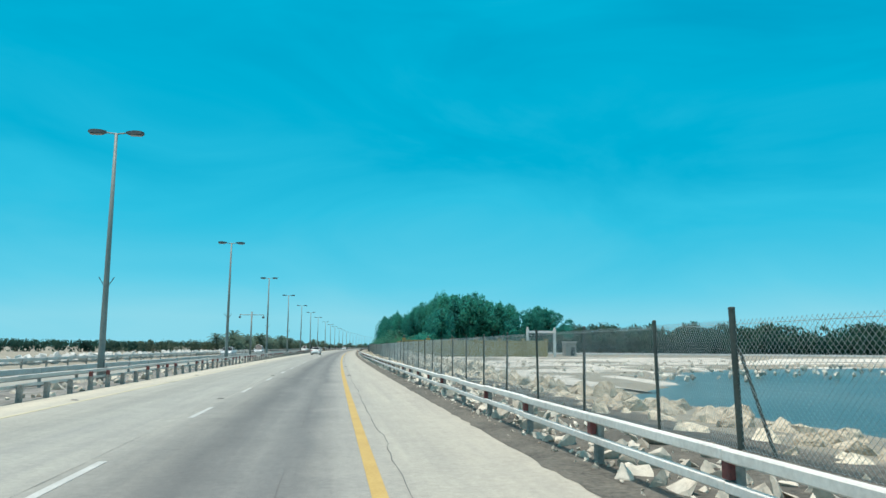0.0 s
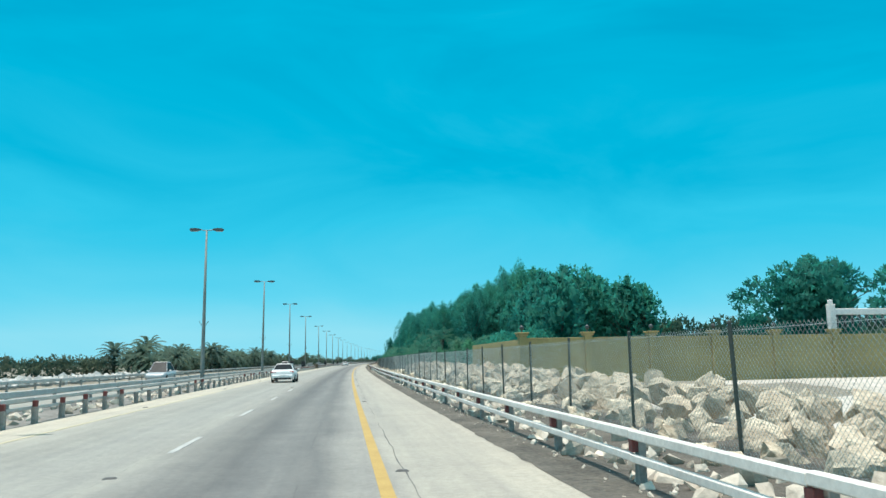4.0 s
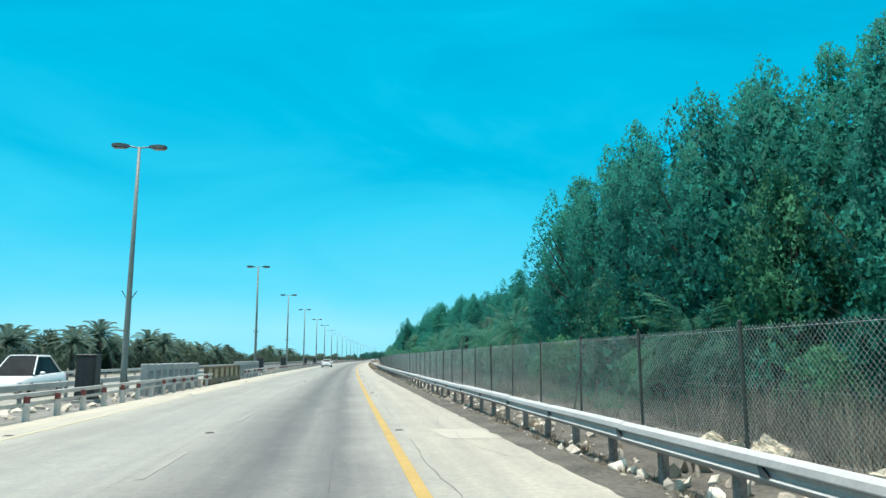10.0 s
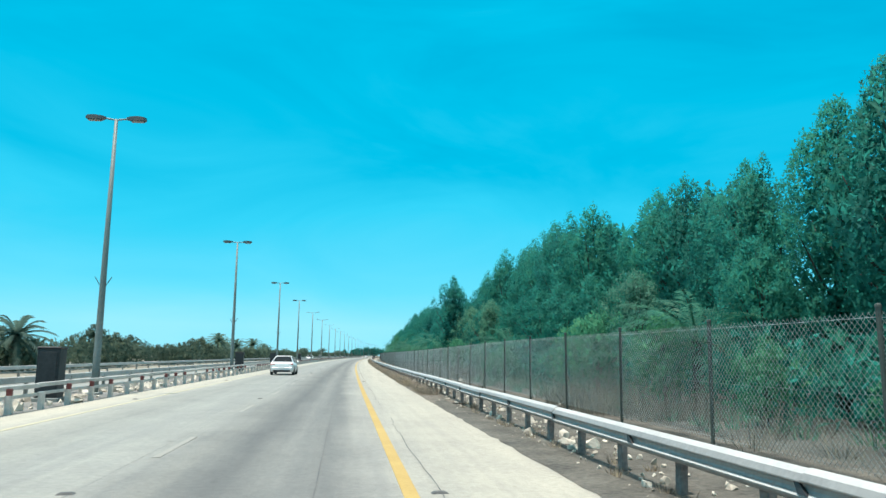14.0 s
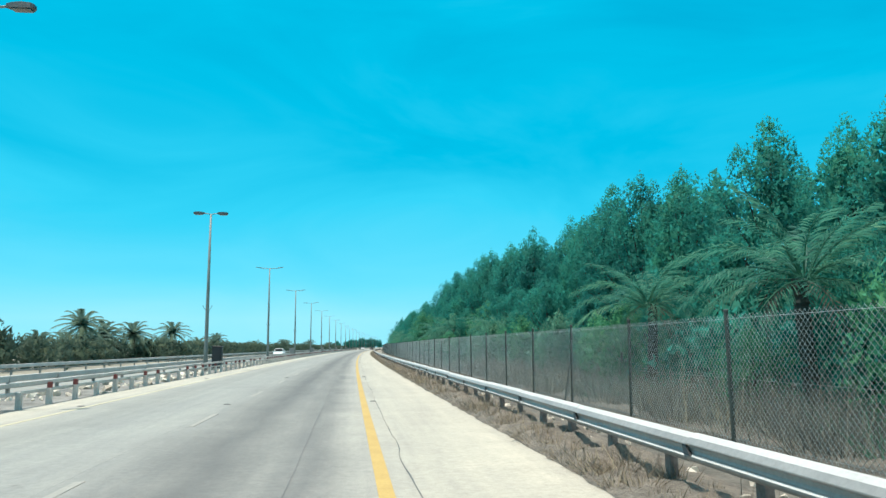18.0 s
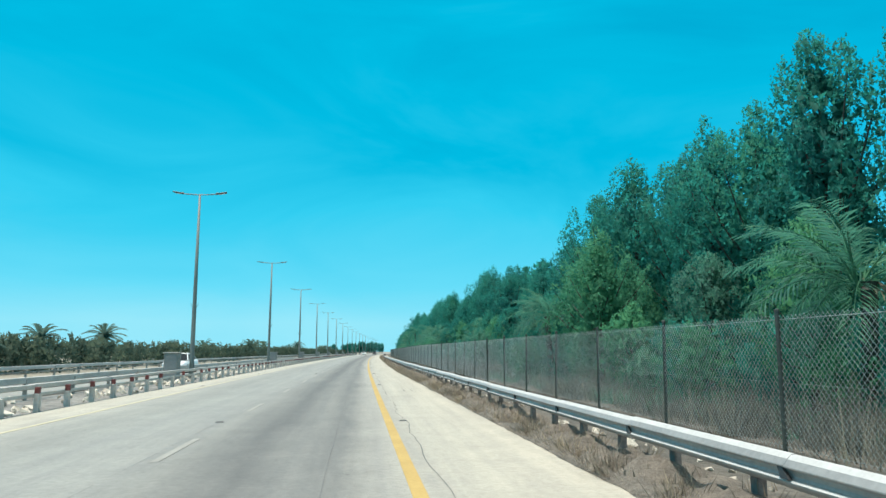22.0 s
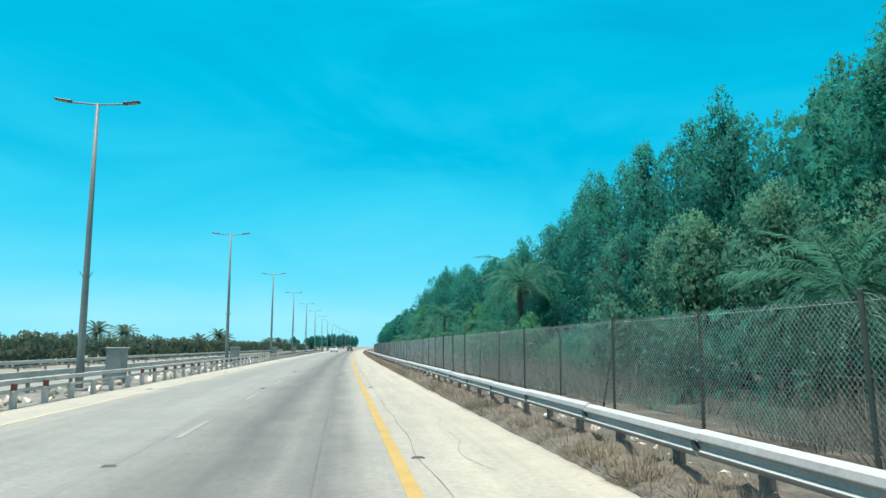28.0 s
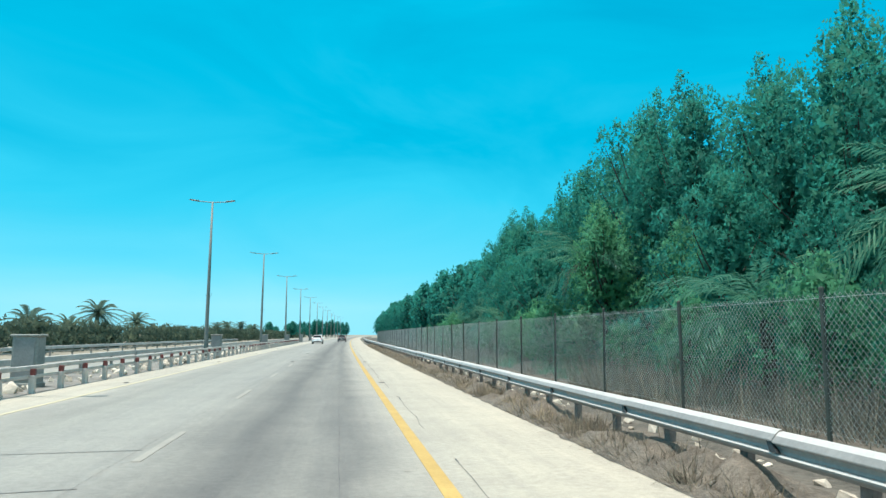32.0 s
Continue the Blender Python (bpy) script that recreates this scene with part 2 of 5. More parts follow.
CRACK = surface("tar_filled_joint", (0.05, 0.05, 0.05), (0.16, 0.155, 0.15), 0.8, fine=10, coarse=1.0, bump=0.2, depth=0.004)
# leaf litter, its colour darkened to carry the shade beneath the trees
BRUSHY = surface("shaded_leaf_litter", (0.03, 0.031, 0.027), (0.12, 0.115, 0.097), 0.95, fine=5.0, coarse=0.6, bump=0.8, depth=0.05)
SAND = surface("dull_stony_sand", (0.15, 0.13, 0.1), (0.36, 0.32, 0.25), 0.95, fine=3.0, coarse=0.12, bump=0.6, depth=0.05)
FLAT = surface("pale_tidal_sand", (0.36, 0.32, 0.27), (0.72, 0.65, 0.57), 0.95, fine=1.6, coarse=0.12, bump=0.8, depth=0.08)
DIRT = surface("dark_stony_verge_dirt", (0.028, 0.025, 0.021), (0.2, 0.178, 0.145), 0.95, fine=11.0, coarse=0.9, bump=1.0, depth=0.06)
MEDIAN = surface("median_rubble_ground", (0.06, 0.057, 0.05), (0.34, 0.32, 0.29), 0.95, fine=4.0, coarse=0.7, bump=1.0, depth=0.08)
ROCK = surface("pale_limestone", (0.38, 0.305, 0.22), (0.86, 0.745, 0.575), 0.92, fine=7.0, coarse=1.6, bump=1.0, depth=0.12, per_object=0.22)
ROCK_WHITE = surface("white_limestone", (0.42, 0.4, 0.37), (0.76, 0.73, 0.68), 0.9, fine=6.0, coarse=0.9, bump=0.8, depth=0.05, per_object=0.25)
RUBBLE = surface("cream_rubble", (0.36, 0.31, 0.25), (0.74, 0.66, 0.55), 0.92, fine=9.0, coarse=1.0, bump=0.8, depth=0.03, island=0.4)
POST_GREY = surface("dull_grey_post_steel", (0.16, 0.145, 0.13), (0.42, 0.39, 0.35), 0.8, 0.0, fine=14, coarse=2.0, bump=0.3, depth=0.004)
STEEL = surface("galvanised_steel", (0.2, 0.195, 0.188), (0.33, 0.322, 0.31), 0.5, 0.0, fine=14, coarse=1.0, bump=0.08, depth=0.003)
# lighter copy of the rail steel, for faces painted as lit from above
SUNLIT_STEEL = surface("sunlit_pale_steel", (0.4, 0.39, 0.375), (0.56, 0.545, 0.52), 0.75, 0.0, fine=18, coarse=1.5, bump=0.1, depth=0.003)
RAIL_WHITE = surface("chalky_white_painted_steel", (0.52, 0.48, 0.44), (0.84, 0.79, 0.73), 0.6, 0.0, fine=14, coarse=0.9, bump=0.15, depth=0.004)
RAIL_GREY = surface("weathered_grey_painted_steel", (0.36, 0.335, 0.31), (0.66, 0.615, 0.57), 0.65, 0.0, fine=14, coarse=0.9, bump=0.15, depth=0.004)
RUST = surface("rusty_post_steel", (0.12, 0.09, 0.08), (0.34, 0.3, 0.28), 0.8, 0.2, fine=16, coarse=1.5, bump=0.3, depth=0.004)
RED = surface("faded_red_paint", (0.1, 0.025, 0.025), (0.26, 0.06, 0.05), 0.6, fine=20, coarse=2, bump=0.1, depth=0.003)
WIRE = surface("dull_galvanised_wire", (0.3, 0.345, 0.35), (0.55, 0.61, 0.61), 0.55, 0.1, fine=20, coarse=1.0, bump=0.0)
POST_DARK = surface("dark_green_painted_steel", (0.032, 0.042, 0.036), (0.085, 0.098, 0.085), 0.65, 0.0, fine=20, coarse=1.5, bump=0.15, depth=0.003)
POLE = surface("grey_lamp_pole_steel", (0.13, 0.15, 0.14), (0.25, 0.27, 0.25), 0.55, 0.0, fine=10, coarse=0.5, bump=0.08, depth=0.003)
LAMP_DARK = surface("dark_lantern_casing", (0.03, 0.04, 0.042), (0.075, 0.09, 0.092), 0.5, 0.1, fine=10, coarse=1, bump=0.05, depth=0.003)
LENS = surface("frosted_lantern_glass", (0.1, 0.12, 0.12), (0.18, 0.2, 0.2), 0.25, 0.0, fine=10, coarse=1, bump=0.0)
BLACK = surface("black_plastic_casing", (0.015, 0.015, 0.016), (0.04, 0.04, 0.042), 0.55, fine=12, coarse=1.5, bump=0.1, depth=0.003)
CONCRETE = surface("weathered_concrete", (0.2, 0.205, 0.19), (0.38, 0.38, 0.35), 0.9, fine=12, coarse=1.2, bump=0.4, depth=0.006)
PALE_CONCRETE = surface("pale_grey_concrete", (0.27, 0.28, 0.272), (0.46, 0.465, 0.45), 0.88, fine=10, coarse=0.9, bump=0.3, depth=0.006)
WHITE_WALL = surface("white_painted_concrete", (0.5, 0.5, 0.48), (0.8, 0.79, 0.77), 0.8, fine=8, coarse=0.8, bump=0.15, depth=0.005)
TAN_WALL = surface("ochre_plaster", (0.25, 0.2, 0.085), (0.38, 0.315, 0.145), 0.85, fine=5, coarse=0.4, bump=0.2, depth=0.006)
LEAF = leaf_material("dark_green_leaves", (0.023, 0.155, 0.134), (0.04, 0.215, 0.183), (0.045, 0.34, 0.275))
LEAF_LIGHT = leaf_material("bright_green_leaves", (0.032, 0.155, 0.098), (0.1, 0.31, 0.19), (0.1, 0.38, 0.22))
LEAF_GREY = leaf_material("grey_green_leaves", (0.05, 0.155, 0.127), (0.145, 0.31, 0.24), (0.1, 0.34, 0.24))
FROND = leaf_material("blue_green_palm_fronds", (0.03, 0.135, 0.108), (0.135, 0.33, 0.26), (0.09, 0.3, 0.21), 0.38)
DRY = leaf_material("dry_straw_grass", (0.18, 0.152, 0.122), (0.46, 0.395, 0.315), (0.28, 0.24, 0.19), 0.8)
LEAF_FAR = leaf_material("dull_dusty_leaves", (0.02, 0.062, 0.054), (0.05, 0.105, 0.09), (0.035, 0.1, 0.08))
FROND_FAR = leaf_material("dusty_palm_fronds", (0.075, 0.13, 0.115), (0.17, 0.23, 0.2), (0.13, 0.21, 0.17))
LEAF_DUST = leaf_material("dusty_olive_scrub_leaves", (0.05, 0.085, 0.075), (0.105, 0.145, 0.122), (0.075, 0.12, 0.095))
DRY_FROND = leaf_material("dead_grey_brown_twigs", (0.11, 0.118, 0.114), (0.265, 0.272, 0.255), (0.155, 0.165, 0.155), 0.8)
BARE_WOOD = surface("bleached_grey_bark", (0.12, 0.12, 0.1), (0.26, 0.25, 0.21), 0.9, fine=14, coarse=2, bump=0.5, depth=0.01)
BARK = surface("grey_brown_bark", (0.025, 0.03, 0.027), (0.09, 0.095, 0.08), 0.9, fine=14, coarse=2, bump=0.8, depth=0.02)
MATTED = surface("matted_dry_grass", (0.065, 0.055, 0.045), (0.29, 0.245, 0.195), 0.95, fine=26.0, coarse=3.0, bump=1.0, depth=0.06)
PALE_BAR = surface("stained_cream_bar_paint", (0.3, 0.25, 0.15), (0.56, 0.5, 0.36), 0.75, 0.0, fine=12, coarse=1, bump=0.2, depth=0.004)
RUSTY_BROWN = surface("rusty_brown_railing_paint", (0.09, 0.065, 0.042), (0.27, 0.2, 0.12), 0.75, 0.1, fine=12, coarse=1, bump=0.2, depth=0.004)


def water_material():
    m, n, l, b = shader("shallow_sea_water")
    b.inputs["Base Color"].default_value = (0.03, 0.11, 0.14, 1)
    b.inputs["Roughness"].default_value = 0.3
    b.inputs["Specular IOR Level"].default_value = 0.18
    co = n.new("ShaderNodeNewGeometry").outputs["Position"]
    a = noise_node(n, l, 1.6, 4, co)
    c = noise_node(n, l, 0.06, 3, co)
    r = ramp(n, l, c.outputs[0], [(0.35, (0.05, 0.085, 0.088)), (0.65, (0.1, 0.135, 0.13))])
    l.new(r.outputs[0], b.inputs["Base Color"])
    bp = n.new("ShaderNodeBump")
    bp.inputs["Strength"].default_value, bp.inputs["Distance"].default_value = 0.5, 0.08
    l.new(a.outputs[0], bp.inputs["Height"])
    l.new(bp.outputs[0], b.inputs["Normal"])
    return m


WATER = water_material()


# ---- building helpers ----
BENT = {}


def mesh_data(name, verts, faces, mats, smooth=False, index=None, uv=None, normals=None):
    me = bpy.data.meshes.new(name)
    me.from_pydata([tuple(v) for v in verts], [], faces)
    for m in (mats if isinstance(mats, (list, tuple)) else [mats]):
        me.materials.append(m)
    if index is not None:
        me.polygons.foreach_set("material_index", index)
    if smooth:
        me.polygons.foreach_set("use_smooth", [True] * len(me.polygons))
    if uv is not None:
        layer = me.uv_layers.new(name="metres")
        co = np.array([uv[lp.vertex_index] for lp in me.loops], dtype=np.float32)
        layer.data.foreach_set("uv", co.ravel())
    me.update()
    if normals is not None:
        me.polygons.foreach_set("use_smooth", [True] * len(me.polygons))
        me.normals_split_custom_set_from_vertices(np.asarray(normals).tolist())
        BENT[me.name] = np.asarray(normals)
    return me


def piece(name, me, parent=None, m=None, label=""):
    """One mesh object, under a thing or a part when parent is given."""
    ob = new(name, me)
    if parent is not None:
        ob.parent = parent
    if m is not None:
        ob.matrix_basis = m
    if label:
        tagged(ob, label)
    return ob


def thing(name, m, label, category, group="", kind=""):
    ob = new(name)
    ob.matrix_basis = m
    ob.empty_display_size = 0.2
    return tagged(ob, label, category, group, kind)


class Form:
    """Collects vertices and faces of one mesh."""

    def __init__(self):
        self.v, self.f, self.i = [], [], []

    def add(self, verts, faces, mat=0):
        n = len(self.v)
        self.v += [tuple(v) for v in verts]
        self.f += [tuple(k + n for k in f) for f in faces]
        self.i += [mat] * len(faces)

    def box(self, c, size, bevel=0.0, mat=0, m=None):
        """A box; with a bevel its edges are cut."""
        x, y, z = (d / 2 for d in size)
        if bevel <= 0:
            vs = [Vector((a * x, b * y, d * z)) for a in (-1, 1) for b in (-1, 1) for d in (-1, 1)]
            fs = [(0, 1, 3, 2), (4, 6, 7, 5), (0, 4, 5, 1), (2, 3, 7, 6), (0, 2, 6, 4), (1, 5, 7, 3)]
        else:
            bm = bmesh.new()
            bmesh.ops.create_cube(bm, size=1.0, matrix=Matrix.Diagonal((2 * x, 2 * y, 2 * z, 1)))
            bmesh.ops.bevel(bm, geom=bm.edges[:], offset=bevel, segments=1, affect="EDGES", profile=0.6)
            bm.verts.index_update()
            vs = [v.co.copy() for v in bm.verts]
            fs = [tuple(v.index for v in f.verts) for f in bm.faces]
            bm.free()
        vs = [(m @ v if m is not None else v) + Vector(c) for v in vs]
        self.add(vs, fs, mat)
        return self

    def prism(self, outline, y0, y1, mat=0, close=True):
        """An outline of (x, z) drawn out along y."""
        n = len(outline)
        vs = [(x, y0, z) for x, z in outline] + [(x, y1, z) for x, z in outline]
        fs = [(i, (i + 1) % n, n + (i + 1) % n, n + i) for i in range(n)]
        if close:
            fs += [tuple(range(n - 1, -1, -1)), tuple(range(n, 2 * n))]
        self.add(vs, fs, mat)
        return self

    def tube(self, pts, radii, sides=8, mat=0, cap=True):
        """A round bar through points."""
        rings = []
        for k, p in enumerate(pts):
            p = Vector(p)
            a = Vector(pts[max(0, k - 1)])
            b = Vector(pts[min(len(pts) - 1, k + 1)])
            d = (b - a).normalized()
            u = d.cross(Vector((0.31, 0.17, 1.0)) if abs(d.z) < 0.9 else Vector((1, 0, 0))).normalized()
            w = d.cross(u)
            r = radii[k] if isinstance(radii, (list, tuple)) else radii
            rings.append([p + (u * math.cos(2 * math.pi * i / sides) + w * math.sin(2 * math.pi * i / sides)) * r for i in range(sides)])
        vs = [v for ring in rings for v in ring]
        fs = []
        for k in range(len(pts) - 1):
            for i in range(sides):
                j = (i + 1) % sides
                fs.append((k * sides + i, k * sides + j, (k + 1) * sides + j, (k + 1) * sides + i))
        if cap:
            fs += [tuple(range(sides - 1, -1, -1)), tuple(range((len(pts) - 1) * sides, len(pts) * sides))]
        self.add(vs, fs, mat)
        return self

    def data(self, name, mats, smooth=False):
        return mesh_data(name, self.v, self.f, mats, smooth, self.i)


def strip(name, s0, s1, step, offs, z, mat, label, category, kind="structure"):
    """A sheet that follows the road between the offsets. z: a height or a function of (s, off). Its UV map holds metres."""
    ss = np.append(np.arange(s0, s1, step), s1)
    vs, uv = [], []
    for s in ss:
        for o in offs:
            vs.append(at(s, o, z(s, o) if callable(z) else z))
            uv.append((o, s))
    n = len(offs)
    fs = [(k * n + i, k * n + i + 1, (k + 1) * n + i + 1, (k + 1) * n + i) for k in range(len(ss) - 1) for i in range(n - 1)]
    ob = new(name, mesh_data(name, vs, fs, mat, uv=uv))
    return tagged(ob, label, category, "", kind)


def slab(name, s0, s1, step, o0, o1, top, thick, mat, label, category):
    """A flat band with thickness that follows the road."""
    ss = np.append(np.arange(s0, s1, step), s1)
    vs, uv = [], []
    for s in ss:
        for o, z in ((o0, top - thick), (o0, top), (o1, top), (o1, top - thick)):
            vs.append(at(s, o, z))
            uv.append((o, s))
    fs = [(k * 4 + i, k * 4 + (i + 1), (k + 1) * 4 + (i + 1), (k + 1) * 4 + i) for k in range(len(ss) - 1) for i in range(3)]
    ob = new(name, mesh_data(name, vs, fs, mat, uv=uv))
    return tagged(ob, label, category, "", "structure")


# ---- ground, sea, road ----
def smooth_step(a, b, x):
    t = min(1.0, max(0.0, (x - a) / (b - a)))
    return t * t * (3 - 2 * t)


def ground_height(s, o):
    z = -0.07
    if o > 3:
        shore = float(np.interp(o, [14, 20, 32, 45, 77, 100, 130], [36, 44, 68, 84, 94, 98, 60]))
        sea = smooth_step(12.5, 15.5, o) * (1 - smooth_step(shore - 4, shore + 3, s)) * (1 - smooth_step(105, 125, o))
        flat = smooth_step(8, 14, o) * (1 - smooth_step(118, 126, s))
        z -= 0.5 * flat + 1.0 * sea
        z += 0.12 * noise.noise(Vector((s * 0.2, o * 0.2, 0))) * smooth_step(6, 12, o)
    if o < -22:
        z += 0.15 * noise.noise(Vector((s * 0.1, o * 0.1, 3))) * smooth_step(22, 30, -o)
    return z


G_OFFS = [-2600, -1400, -700, -350, -180, -100, -70, -50, -38, -30, -25, -22, -20.6, -12.1, -11.0, -9.4, -9.05, 2.2, 2.6, 3.2, 4.2, 5.2, 6.2, 7.2, 8.4, 9.6, 10.8, 12, 13.2, 14.5, 17, 20, 25, 30, 38, 48, 60, 72, 84, 96, 120, 180, 350, 700, 1400, 2600]
ground_steps = [-400, -250, -150, -100] + list(range(-80, 230, 3)) + list(range(230, 1000, 10)) + [1100, 1300, 1600, 2000, 2600, 3200, 3900]
gv = [at(s, o, ground_height(s, o)) for s in ground_steps for o in G_OFFS]
ng = len(G_OFFS)
gf = [(k * ng + i, k * ng + i + 1, (k + 1) * ng + i + 1, (k + 1) * ng + i) for k in range(len(ground_steps) - 1) for i in range(ng - 1)]
ground = tagged(new("ground", mesh_data("ground", gv, gf, SAND)), "pale stony sand flat reaching the horizon", "ground", "", "structure")
tidal_flat = strip("tidal_flat", 40, 128, 3, [9.0, 12, 16, 22, 30, 40, 52, 66, 82, 100, 130, 170, 220], lambda s, o: ground_height(s, o) + 0.012, FLAT, "pale tidal sand flat strewn with stones", "sand flat")
grove_floor = strip("grove_floor", 192, 1000, 4, [7.22, 8, 9, 10, 12, 15, 20, 28, 40, 60, 90], lambda s, o: -0.025 + 0.05 * noise.noise(Vector((s * 0.5, o * 0.7, 1))), BRUSHY, "brown leaf litter under the trees, with their shade put into its colour", "ground")
sea = strip("water", -150, 110, 5, [11, 20, 40, 60, 80, 100, 130], -1.0, WATER, "shallow blue-green sea water in a small bay", "water")

road = strip("road", -200, 1500, 4, [-9.1, -7.7, -5.5, -3.65, -1.8, 0, 1.2, 2.35, 2.74], 0.0, ASPHALT, "pale worn two-lane asphalt carriageway with darker wheel tracks", "road")
far_road = strip("far_road", -200, 1500, 6, [-20.3, -18, -16, -14, -12.2], 0.0, ASPHALT_FAR, "opposite carriageway of pale worn asphalt", "road")
verge = strip("verge", -200, 1200, 3, [2.36, 2.6, 3.2, 4.2, 5.4, 6.4, 7.2], lambda s, o: -0.03 + 0.06 * noise.noise(Vector((s * 0.9, o * 1.3, 5))) if o > 2.4 else -0.012, DIRT, "dark stony dirt verge under the guard rail", "verge")
median_strip = strip("median", -200, 1200, 3, [-12.15, -11.6, -11, -10.4, -9.8, -9.15], lambda s, o: -0.02 + 0.04 * noise.noise(Vector((s * 0.8, o * 1.5, 9))), MEDIAN, "pale rubble median strip between the guard rails", "median")

def shoulder_edge(s):
    """How far to the right the pale shoulder ends."""
    return float(np.interp(s, [0, 70, 90, 180, 240, 275, 310, 345, 370, 400, 470, 490, 520, 560, 640], [2.36, 2.34, 2.3, 2.33, 2.25, 2.12, 2.2, 2.36, 2.42, 2.4, 2.35, 2.2, 2.25, 2.38, 2.36]))


vs, fs = [], []
for k, s in enumerate(np.arange(-30, 760, 0.4)):
    o = shoulder_edge(s) + 0.06 * noise.noise(Vector((s * 0.35, 1, 0))) + 0.09 * noise.noise(Vector((s * 1.6, 7, 0))) + 0.05 * noise.noise(Vector((s * 5.0, 3, 0)))
    vs += [at(s, min(o, 2.76), 0.004), at(s, 2.86, 0.012)]
    if k:
        fs.append((2 * k - 2, 2 * k - 1, 2 * k + 1, 2 * k))
tagged(new("dirt_edge", mesh_data("dirt_edge", vs, fs, DIRT)), "dark dirt washed over the edge of the shoulder", "dirt", "", "structure")
slab("edge_line", -200, 1300, 4, -0.09, 0.09, 0.006, 0.005, YELLOW, "continuous yellow edge line paint", "road marking")
slab("left_edge_line", -200, 1300, 4, -7.76, -7.64, 0.006, 0.005, PALE_YELLOW, "faded thin yellow edge line paint", "road marking")
slab("far_edge_line", -200, 1300, 6, -12.9, -12.78, 0.006, 0.005, PALE_YELLOW, "faded yellow line of the opposite carriageway", "road marking")
for k in range(0, 90):
    s = -10.0 + 8.97 * k
    d = slab("lane_dash", s, s + 2.8, 1.4, -3.71, -3.59, 0.006, 0.005, WHITE_PAINT if s < 125 else GHOST_PAINT, "worn white lane dash painted on asphalt" if s < 125 else "almost worn-off white lane dash on asphalt", "road marking")
    tagged(d, group="lane dashes")


def joint(name, s0, s1, off, wide, wander, seed, label):
    """A thin tar-dark joint or crack that wanders along the road."""
    vs, fs = [], []
    ss = np.arange(s0, s1, 0.6)
    for k, s in enumerate(ss):
        o = off + wander * noise.noise(Vector((s * 0.35, seed, 0))) + 0.5 * wander * noise.noise(Vector((s * 1.7, seed, 2)))
        w = wide * (0.35 + abs(noise.noise(Vector((s * 0.8, seed, 7)))) * 1.6)
        vs += [at(s, o - w, 0.0045), at(s, o + w, 0.0045)]
    for k in range(len(ss) - 1):
        if noise.noise(Vector((ss[k] * 0.12, seed, 4))) > -0.22:
            fs.append((2 * k, 2 * k + 1, 2 * k + 3, 2 * k + 2))
    return tagged(new(name, mesh_data(name, vs, fs, CRACK)), label, "road joint", "", "structure")


joint("shoulder_seam", 190, 232, 1.5, 0.0055, 0.5, 9.0, "dark wandering seam in the shoulder")
joint("shoulder_seam", 560, 620, 1.2, 0.0045, 0.4, 11.0, "dark wandering seam in the shoulder")
joint("paving_joint", -10, 800, -1.12, 0.007, 0.02, 1.0, "thin dark paving joint along the lane")
joint("shoulder_crack", -10, 800, 0.36, 0.0105, 0.1, 5.0, "dark wandering crack beside the yellow line")
joint("lane_joint", -10, 800, -3.86, 0.0035, 0.015, 13.0, "thin dark joint between the lanes")
for s, o0, o1 in ((636.5, -6.2, -3.8), (634.0, -5.2, -3.8), (214.6, -8.9, -8.0), (466.6, -8.8, -8.0), (231.0, 0.8, 1.9), (47.0, 0.5, 1.6), (588.0, -8.9, -8.2)):
    v = [at(s - 0.012, o0, 0.0046), at(s + 0.25, o1, 0.0046), at(s + 0.28, o1, 0.0046), at(s + 0.014, o0, 0.0046)]
    tagged(new("cross_joint", mesh_data("cross_joint", v, [(0, 1, 2, 3)], CRACK)), "dark cross joint in the asphalt", "road joint", "", "structure")
patch_edge = [(0.98, 220.6), (2.2, 220.4), (2.22, 218.5), (1.16, 218.6)]
tagged(new("shoulder_patch", mesh_data("shoulder_patch", [at(b, a, 0.0044) for a, b in patch_edge], [(3, 2, 1, 0)], PATCH)), "pale mended patch in the shoulder", "road patch", "", "structure")
for inset in (0.0, 0.32):
    pts = [(1.16 + inset, 465.5 + inset), (2.3, 465.5 + inset), (2.3, 467.7 - inset), (1.16 + inset, 467.7 - inset)]
    vs, fs = [], []
    for (o0, s0), (o1, s1) in zip(pts, pts[1:] + pts[:1]):
        d = Vector((o1 - o0, s1 - s0)).normalized() * 0.014
        n = len(vs)
        vs += [at(s0 - d.x, o0 + d.y, 0.0047), at(s0 + d.x, o0 - d.y, 0.0047), at(s1 + d.x, o1 - d.y, 0.0047), at(s1 - d.x, o1 + d.y, 0.0047)]
        fs.append((n, n + 1, n + 2, n + 3))
    tagged(new("saw_cut_loop", mesh_data("saw_cut_loop", vs, fs, CRACK)), "rectangular saw-cut loop in the pale shoulder", "road joint", "", "structure")
STUD = Form()
STUD.add([(-0.1, -0.06, 0), (0.1, -0.06, 0), (0.1, 0.06, 0), (-0.1, 0.06, 0), (-0.06, -0.04, 0.022), (0.06, -0.04, 0.022), (0.06, 0.04, 0.022), (-0.06, 0.04, 0.022)],
         [(4, 5, 6, 7), (0, 1, 5, 4), (1, 2, 6, 5), (2, 3, 7, 6), (3, 0, 4, 7)])
STUD = STUD.data("road_stud", CRACK)
srng = random.Random(77)
